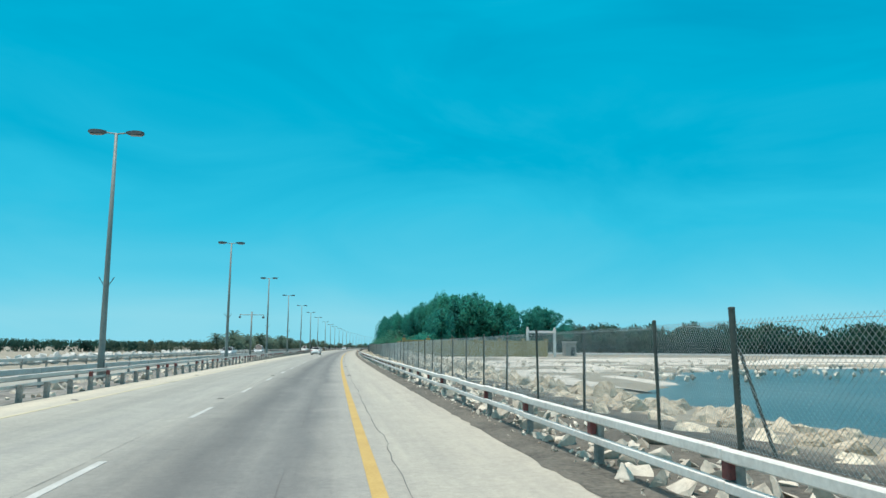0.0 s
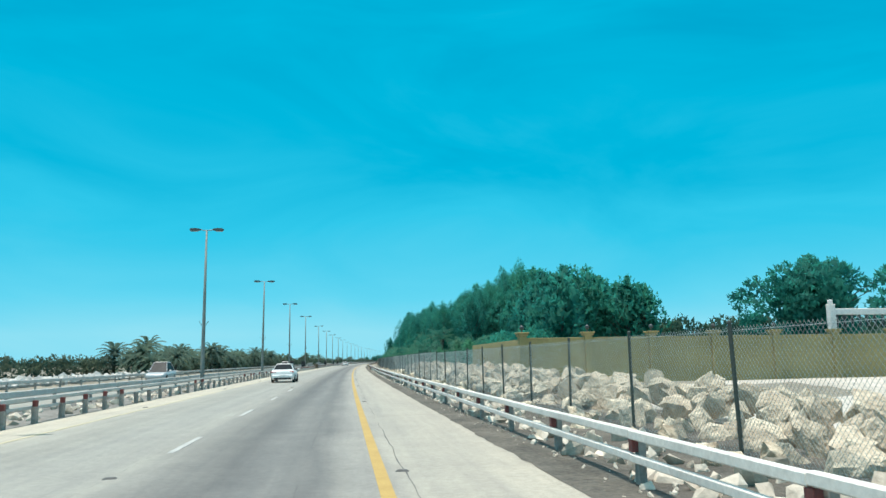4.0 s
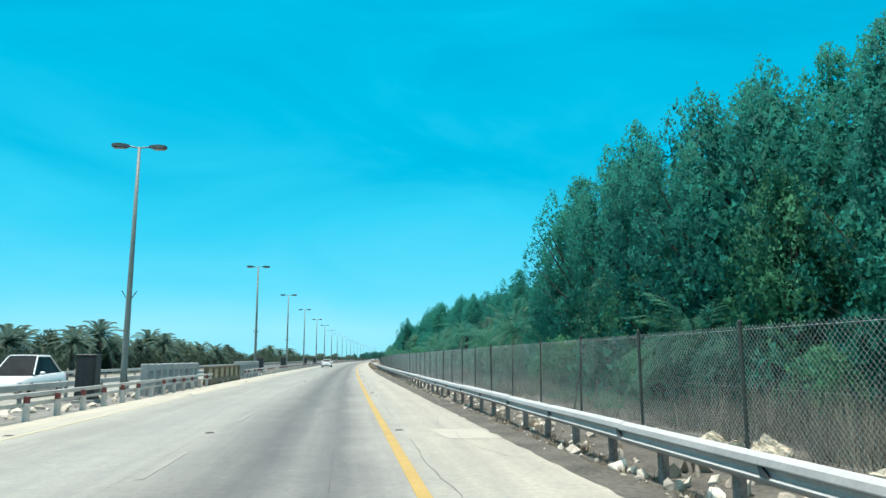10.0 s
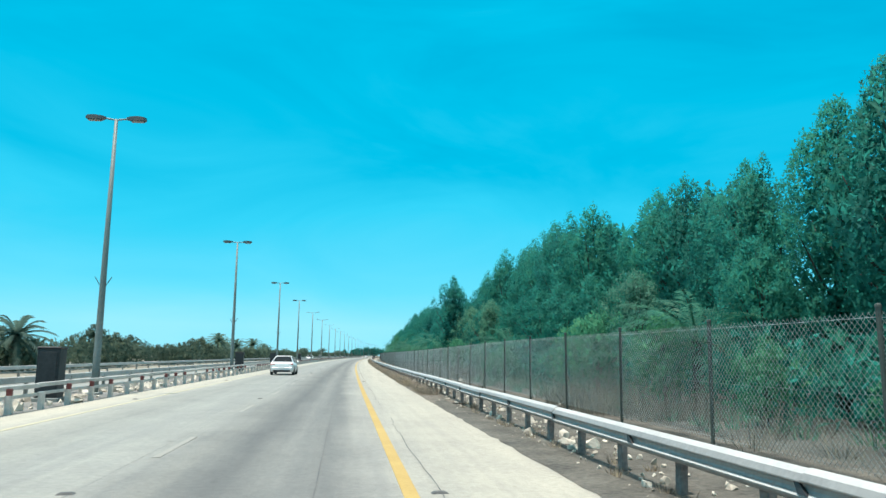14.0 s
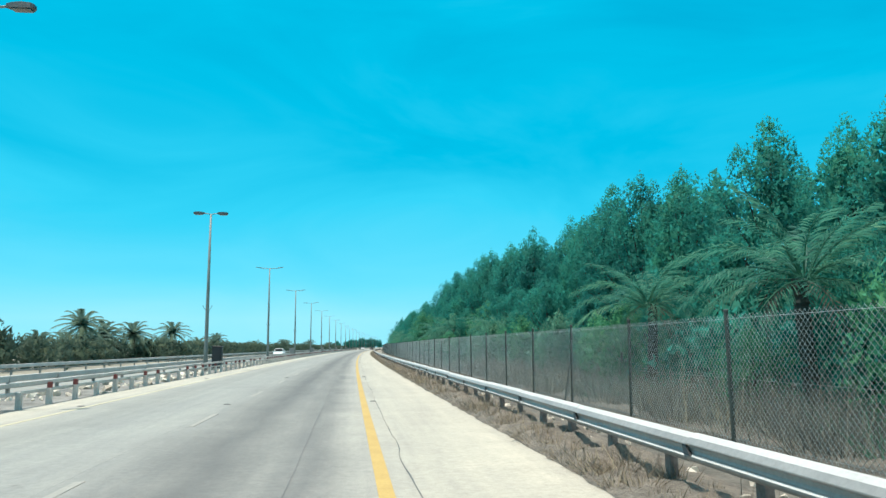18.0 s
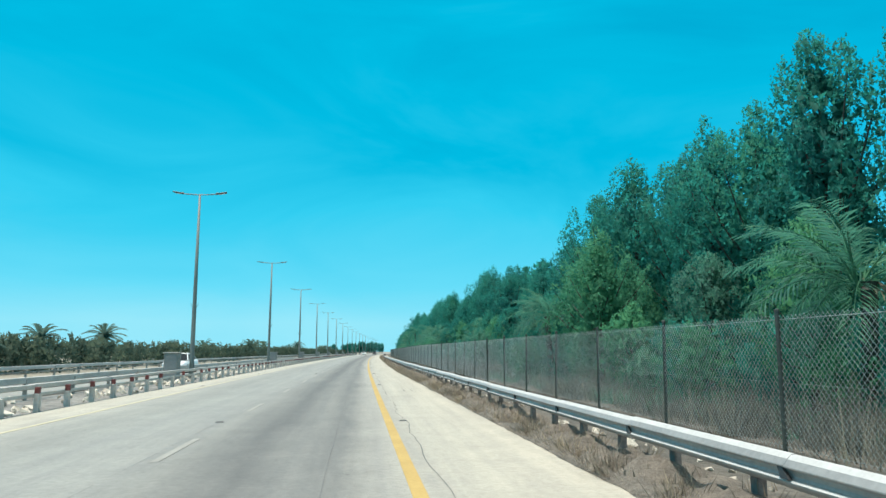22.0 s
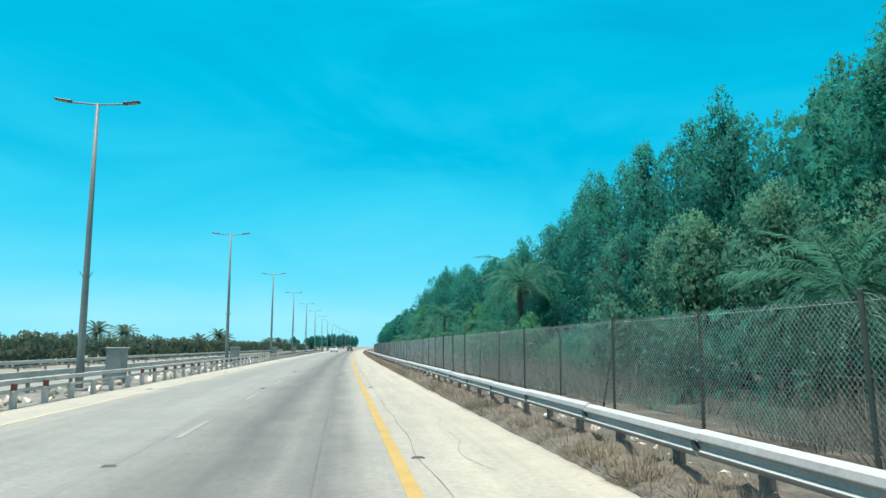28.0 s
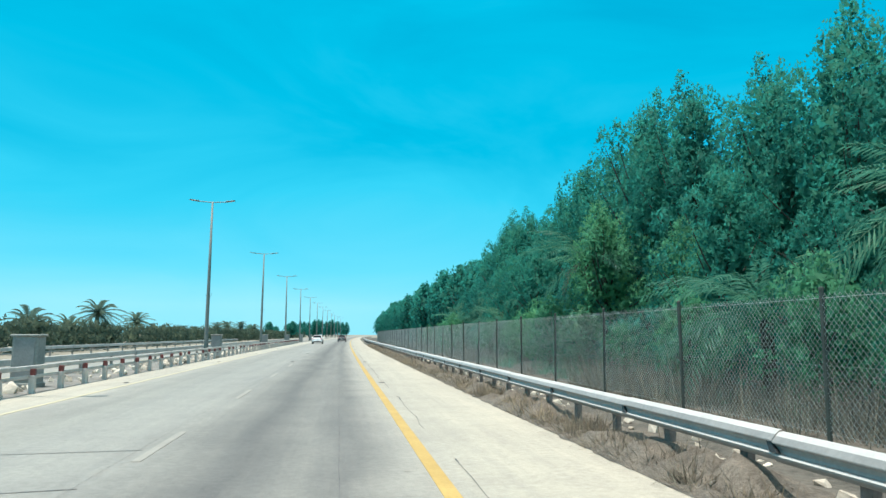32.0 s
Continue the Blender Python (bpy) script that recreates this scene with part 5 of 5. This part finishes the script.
for k, s in enumerate(np.arange(308, 730, 0.22)):
    thick = smooth_step(-0.5, 0.1, noise.noise(Vector((s * 0.3, 3, 0)))) * smooth_step(308, 324, s)
    for j, d in enumerate(MAT_ROWS):
        hump = math.sin(math.pi * min(1.0, d / 1.4)) ** 0.6 if d < 1.4 else 0.0
        lump = 0.5 + 0.7 * noise.noise(Vector((s * 1.6, d * 2.2, 4))) + 0.5 * noise.noise(Vector((s * 4.5, d * 5, 8)))
        vs.append(at(s, shoulder_edge(s) + 0.02 + 0.1 * noise.noise(Vector((s * 2.0, 5, 0))) + d, 0.006 + 0.32 * thick * hump * max(0.0, lump) - (0.05 if j == 7 else 0.0)))
    if k:
        n = len(MAT_ROWS)
        fs += [((k - 1) * n + j, (k - 1) * n + j + 1, k * n + j + 1, k * n + j) for j in range(n - 1)]
tagged(new("matted_grass", mesh_data("matted_grass", vs, fs, MATTED, True)), "matted dry brown grass heaped along the guard rail", "grass", "", "stuff")
grass("dry_grass", [(grng.uniform(200, 318), 2.9 + abs(grng.gauss(0, 0.5)), -0.05, grng.uniform(0.3, 0.8)) for k in range(260)], DRY, "sparse dry grass tufts along the guard rail", 0.3)
brush = []
for k in range(5200):
    s = grng.uniform(196, 730)
    thick = noise.noise(Vector((s * 0.09, 8, 0))) + (0.35 if 362 < s < 402 or 482 < s < 512 or 572 < s < 650 else 0.0)
    if thick > 0.12 or grng.random() < 0.14:
        brush.append((s, grng.uniform(6.5, 9.4), -0.05, grng.uniform(0.6, 1.7) * (1.15 if thick > 0.2 else 0.8)))
grass("dry_brush", brush, DRY_FROND, "grey-brown dry brush behind the wire fence", 0.85, 40, 0.4, 0.009)
grass("green_brush", [(grng.uniform(196, 730), grng.uniform(7.2, 9.8), -0.05, grng.uniform(0.4, 1.2)) for k in range(900)], LEAF_GREY, "low green weeds behind the wire fence", 0.7, 30, 0.35, 0.014)


# ---- ochre wall and gate across the end of the bay ----
wall = thing("boundary_wall", put(129, 10.8), "ochre plastered boundary wall with capped pillars", "wall")
span, bays = 26.4, 6
for k in range(bays):
    x = span * k / bays
    piece("panel", Form().box((x + span / bays / 2, 0, 1.15), (span / bays - 0.52, 0.2, 3.3), 0.015).data("panel", TAN_WALL), wall)
    piece("coping", Form().box((x + span / bays / 2, 0, 2.84), (span / bays - 0.52, 0.3, 0.09), 0.015).data("coping", TAN_WALL), wall)
for k in range(bays + 1):
    x = span * k / bays
    piece("pillar", Form().box((x, 0, 1.25), (0.5, 0.5, 3.5), 0.02).data("pillar", TAN_WALL), wall)
    piece("capital", Form().box((x, 0, 3.08), (0.66, 0.66, 0.16), 0.03).box((x, 0, 3.2), (0.8, 0.8, 0.09), 0.02).data("capital", TAN_WALL), wall)
    if k < 5:
        piece("globe_lamp", Form().tube([(x, 0, 3.24), (x, 0, 3.4), (x, 0, 3.5), (x, 0, 3.62), (x, 0, 3.72)], [0.05, 0.05, 0.14, 0.14, 0.03], 10).data("globe_lamp", LAMP_DARK), wall)
side = thing("boundary_wall", put(129.4, 10.8), "ochre plastered boundary wall running beside the grove", "wall")
for k in range(4):
    piece("panel", Form().box((0, 2.4 + 4.4 * k, 1.15), (0.2, 4.3, 3.3), 0.015).data("panel", TAN_WALL), side)
gate = thing("gate_frame", put(131, 34.2), "white concrete gate frame with a slatted beam", "gate")
for x in (0, 5.2):
    piece("post", Form().box((x, 0, 2.4), (0.45, 0.45, 5.4), 0.03).box((x, 0, 5.25), (0.3, 0.3, 0.35), 0.06).data("post", WHITE_WALL), gate)
piece("beam", Form().box((2.6, 0, 4.55), (4.8, 0.3, 0.45), 0.03).data("beam", WHITE_WALL), gate)
for k in range(8):
    piece("slat", Form().box((0.5 + 0.6 * k, 0.1, 3.9), (0.1, 0.2, 0.85), 0.01).data("slat", LAMP_DARK), gate)
hut = thing("hut", put(147, 47.2), "small pale concrete hut on the shore", "hut")
piece("wall", Form().box((0, 0, 1.0), (2.3, 2.6, 3.6), 0.03).data("wall", CONCRETE), hut)
piece("roof", Form().box((0, 0, 2.86), (2.6, 3.0, 0.16), 0.03).data("roof", WHITE_WALL), hut)
piece("door", Form().box((0.3, -1.33, 0.75), (0.8, 0.06, 2.0), 0.01).data("door", LAMP_DARK), hut)
sea_wall = thing("sea_wall", Matrix.Identity(4), "low white sea wall at the foot of the trees", "wall")
BLOCK = Form().box((0, 0, 0.2), (4.02, 0.6, 1.7), 0.05).data("block", WHITE_WALL)
for k in range(46):
    t = k / 45
    s, off = 190 - 84 * t * (0.65 + 0.35 * t), 52 + 136 * t
    s1, off1 = 190 - 84 * (t + 0.01) * (0.65 + 0.35 * (t + 0.01)), 52 + 136 * (t + 0.01)
    d = at(s1, off1) - at(s, off)
    piece("block", BLOCK, sea_wall, Matrix.Translation(at(s, off, -0.7)) @ Euler((0, 0, math.atan2(d.y, d.x))).to_matrix().to_4x4())

marker = thing("rail_end_marker", put(205.3, 3.05), "dented red and white striped marker at the rail end", "marker")
for k in range(4):
    piece("band", Form().box((-0.18 + 0.12 * k, 0, 0.42), (0.118, 0.22, 0.5), 0.012).data("band", (RED, RAIL_WHITE)[k % 2]), marker, pose(0, 0, 0, 4, -7, 8))
piece("post", Form().box((0.05, 0.16, 0.2), (0.1, 0.1, 0.6), 0.008).data("post", RUST), marker)
bent = thing("loose_beam", put(202, 3.12), "bent white rail beam hanging down beside the marker", "guard rail")
piece("beam", Form().box((0, 1.5, 0.0), (0.1, 3.0, 0.15), 0.016).data("beam", RAIL_WHITE), bent, pose(0, 0, 0.58, -5.5, 3, -2))
piece("lower_beam", Form().box((0, 1.3, 0.0), (0.08, 2.6, 0.1), 0.012).data("lower_beam", RAIL_WHITE), bent, pose(0, 0, 0.31, -6, 2, 3))

# ---- camera pole on the median ----
cctv = thing("camera_pole", put(83.6, -10.3), "grey steel T pole with two hanging dome cameras", "pole")
piece("pole", Form().tube([(0, 0, -0.3), (0, 0, 5.5)], [0.11, 0.09], 10).data("pole", POLE, True), cctv)
piece("arm", Form().tube([(-1.35, 0, 5.15), (1.35, 0, 5.15)], 0.04, 8).data("arm", POLE), cctv)
for x in (-1.3, 1.3):
    piece("dome_camera", Form().tube([(x, 0, 5.13), (x, 0, 4.98), (x, 0, 4.95), (x, 0, 4.82), (x, 0, 4.74)], [0.03, 0.04, 0.13, 0.13, 0.05], 10).data("dome_camera", LAMP_DARK, True), cctv)

for s, off, z in ((241, 87, -0.5), (300, 112, -0.5), (245, 66, -0.5), (196, 140, -0.5)):
    lamp = thing("street_lamp", put(s, off, z), "distant double-armed street lamp behind the trees", "street lamp", "distant lamps")
    for name, me, label in NEW[:7]:
        piece(name, me, lamp, None, label)

# ---- cabinets beside the lamps ----
CAB_BLACK = [("body", Form().box((0, 0, 0.85), (0.7, 0.6, 1.7), 0.02).data("body", BLACK)), ("lid", Form().box((0, 0, 1.73), (0.76, 0.66, 0.07), 0.02).data("lid", BLACK)), ("plinth", Form().box((0, 0, 0.03), (0.8, 0.7, 0.16), 0.02).data("plinth", CONCRETE)), ("door", Form().box((0.0, -0.31, 0.9), (0.56, 0.03, 1.4), 0.01).data("door", BLACK))]
CAB_GREY = [("body", Form().box((0, 0, 0.75), (0.72, 0.6, 1.5), 0.02).data("body", CONCRETE)), ("lid", Form().box((0, 0, 1.53), (0.82, 0.7, 0.07), 0.02).data("lid", CONCRETE)), ("plinth", Form().box((0, 0, 0.03), (0.8, 0.7, 0.16), 0.02).data("plinth", CONCRETE)), ("door", Form().box((0.0, -0.31, 0.8), (0.58, 0.03, 1.2), 0.01).data("door", STEEL))]
for k, s in enumerate(LAMPS):
    if 6 <= k <= 12 or 14 <= k <= 24:
        black = k <= 12
        cab = thing("cabinet", put(s + (-4.2 if k in (7, 9, 11, 14) else 4.4), -10.45), "black plastic cabinet on the median beside a lamp" if black else "grey concrete cabinet on the median beside a lamp", "cabinet", "cabinets on the median")
        for name, me in (CAB_BLACK if black else CAB_GREY):
            piece(name, me, cab)

# ---- small bridge railing in the median ----
bridge = thing("bridge_railing", put(249.6, -9.5), "rusty brown bridge railing with pale bars between dark piers", "railing")
piece("kerb", Form().box((0, 6.6, 0.12), (0.32, 13.2, 0.46), 0.03).data("kerb", RUSTY_BROWN), bridge)
piece("rail", Form().box((0, 6.6, 1.06), (0.2, 13.2, 0.13), 0.02).data("rail", RUSTY_BROWN), bridge)
PIER = Form().box((0, 0, 0.672), (0.24, 0.42, 0.64), 0.02).data("pier", RUSTY_BROWN)
BAR = Form().box((0, 0, 0.672), (0.04, 0.06, 0.64), 0.008).data("bar", PALE_BAR)
for k in range(7):
    piece("pier", PIER, bridge, pose(0, 0.25 + 2.1 * k, 0))
for k in range(6):
    for j in range(9):
        piece("bar", BAR, bridge, pose(0, 0.25 + 2.1 * k + 0.3 + 0.1875 * j, 0))
for s0, n in ((237.6, 9), (263.4, 11)):
    wall = thing("balustrade", put(s0, -9.85), "pale grey concrete balustrade with open bays at the bridge end", "balustrade", "balustrades")
    for k in range(n + 1):
        piece("pier", Form().box((0, 1.2 * k, 0.62), (0.3, 0.34, 1.5), 0.025).data("pier", PALE_CONCRETE), wall)
    for k in range(n):
        piece("beam", Form().box((0, 1.2 * k + 0.6, 1.2), (0.26, 0.855, 0.3), 0.02).data("beam", PALE_CONCRETE), wall)


# ---- cars ----
def paint(name, col, rough=0.4):
    m, n, l, b = shader(name)
    co = n.new("ShaderNodeTexCoord").outputs["Object"]
    a = noise_node(n, l, 3.0, 3, co)
    r = ramp(n, l, a.outputs[0], [(0.3, tuple(c * 0.9 for c in col)), (0.7, col)])
    l.new(r.outputs[0], b.inputs["Base Color"])
    b.inputs["Roughness"].default_value = rough
    b.inputs["Coat Weight"].default_value = 0.3
    b.inputs["Coat Roughness"].default_value = 0.35
    return m


GLASS_DARK = surface("dark_car_glass", (0.012, 0.016, 0.018), (0.03, 0.036, 0.04), 0.3, 0.0, fine=3, coarse=1, bump=0.0)
GLASS_DARK.node_tree.nodes["Principled BSDF"].inputs["Specular IOR Level"].default_value = 0.03
TYRE = surface("tyre_rubber", (0.012, 0.012, 0.012), (0.035, 0.035, 0.035), 0.85, fine=30, coarse=4, bump=0.2, depth=0.003)
TAIL = paint("red_tail_lamp", (0.45, 0.02, 0.02), 0.2)
HEAD = paint("clear_head_lamp", (0.7, 0.72, 0.72), 0.15)


def car(m, body_mat, label, tall=1.46):
    c = thing("car", m, label, "car", "cars on the road")
    k = tall / 1.46
    # sections from tail to nose: y, half width, sill, shoulder height
    sec = [(-2.32, 0.78, 0.42, 0.86), (-2.25, 0.86, 0.28, 0.98), (-1.9, 0.9, 0.24, 1.02), (-1.2, 0.91, 0.22, 0.98), (0, 0.91, 0.22, 0.94), (1.1, 0.9, 0.22, 0.9), (1.7, 0.88, 0.24, 0.84), (2.2, 0.8, 0.28, 0.72), (2.34, 0.66, 0.36, 0.6)]
    vs, fs = [], []
    for y, w, lo, hi in sec:
        vs += [(-w * 0.94, y, lo), (-w, y, lo + (hi - lo) * 0.45), (-w * 0.95, y, hi - 0.05), (-w * 0.85, y, hi), (w * 0.85, y, hi), (w * 0.95, y, hi - 0.05), (w, y, lo + (hi - lo) * 0.45), (w * 0.94, y, lo)]
    for a in range(len(sec) - 1):
        fs += [(a * 8 + i, a * 8 + (i + 1) % 8, a * 8 + 8 + (i + 1) % 8, a * 8 + 8 + i) for i in range(8)]
    fs += [tuple(range(7, -1, -1)), tuple(range(len(vs) - 8, len(vs)))]
    f = Form()
    f.add(vs, fs)
    piece("body", f.data("body", body_mat, True), c)
    cab = [(-1.75, 0.72, 0.98, 1.0), (-1.05, 0.7, 0.97, 1.4 * k), (-0.1, 0.7, 0.95, 1.46 * k), (0.35, 0.68, 0.94, 1.42 * k), (1.15, 0.74, 0.9, 0.93)]
    vs, fs = [], []
    for y, w, lo, hi in cab:
        top = 0.8 if hi > 1.1 else 1.0
        vs += [(-w * 1.1, y, lo), (-w * top, y, hi), (w * top, y, hi), (w * 1.1, y, lo)]
    for a in range(len(cab) - 1):
        fs += [(a * 4 + i, a * 4 + i + 1, a * 4 + 4 + i + 1, a * 4 + 4 + i) for i in range(3)]
    for name, group in (("rear_window", [(0, 1)]), ("windscreen", [(3, 1)]), ("side_window", [(0, 0), (1, 0), (2, 0), (3, 0)]), ("side_window", [(0, 2), (1, 2), (2, 2), (3, 2)]), ("roof_lining", [(1, 1), (2, 1)])):
        f = Form()
        f.add(vs, [fs[a * 3 + i] for a, i in group])
        piece(name, f.data(name, GLASS_DARK), c)
    piece("roof", Form().box((0, -0.38, 1.45 * k), (1.14, 1.3, 0.06), 0.025).data("roof", body_mat), c)
    for sx in (-1, 1):
        piece("pillar", Form().tube([(sx * 0.8, -1.75, 1.0), (sx * 0.58, -1.02, 1.41 * k), (sx * 0.57, 0.3, 1.43 * k), (sx * 0.8, 1.12, 0.94)], 0.035, 6).data("pillar", body_mat), c)
        piece("tail_lamp", Form().box((sx * 0.68, -2.27, 0.84), (0.34, 0.1, 0.14), 0.03).data("tail_lamp", TAIL), c)
        piece("head_lamp", Form().box((sx * 0.62, 2.18, 0.64), (0.34, 0.18, 0.12), 0.03).data("head_lamp", HEAD), c)
        piece("mirror", Form().box((sx * 1.0, 0.75, 1.0), (0.2, 0.12, 0.14), 0.04).data("mirror", body_mat), c)
        for y in (-1.42, 1.42):
            wheel = piece("wheel", Form().tube([(sx * 0.72, y, 0.32), (sx * 0.74, y, 0.32), (sx * 0.9, y, 0.32), (sx * 0.93, y, 0.32)], [0.28, 0.32, 0.32, 0.28], 18).data("wheel", TYRE, True), c)
            piece("rim", Form().tube([(sx * 0.92, y, 0.32), (sx * 0.94, y, 0.32)], [0.21, 0.19], 12).data("rim", STEEL), wheel)
    piece("bumper", Form().box((0, -2.28, 0.5), (1.6, 0.16, 0.26), 0.05).data("bumper", body_mat), c)
    piece("lower_trim", Form().box((0, -2.3, 0.33), (1.3, 0.14, 0.14), 0.03).data("lower_trim", BLACK), c)
    piece("number_plate", Form().box((0, -2.365, 0.55), (0.5, 0.012, 0.12), 0.003).data("number_plate", WHITE_WALL), c)
    return c


WHITE_CAR, DARK_CAR, SILVER_CAR = paint("white_car_paint", (0.78, 0.78, 0.77)), paint("dark_grey_car_paint", (0.06, 0.065, 0.07)), paint("silver_car_paint", (0.42, 0.44, 0.45))
car(put(144, -5.5), WHITE_CAR, "white saloon car in the outer lane")
car(put(342, -5.8), WHITE_CAR, "white saloon car in the outer lane")
car(put(752, -5.6), WHITE_CAR, "white saloon car far ahead in the outer lane")
car(put(790, -1.9), DARK_CAR, "dark grey saloon car far ahead in the inner lane")
car(put(494, -14.6, 0, 180), WHITE_CAR, "white saloon car on the opposite carriageway")
car(put(113.5, -17.4, 0, 180), SILVER_CAR, "silver saloon car on the opposite carriageway")
car(put(154, -17.8, 0, 180), SILVER_CAR, "tall silver car on the opposite carriageway", 1.8)
car(put(237, -14.6, 0, 180), WHITE_CAR, "white tall car on the opposite carriageway", 1.75)
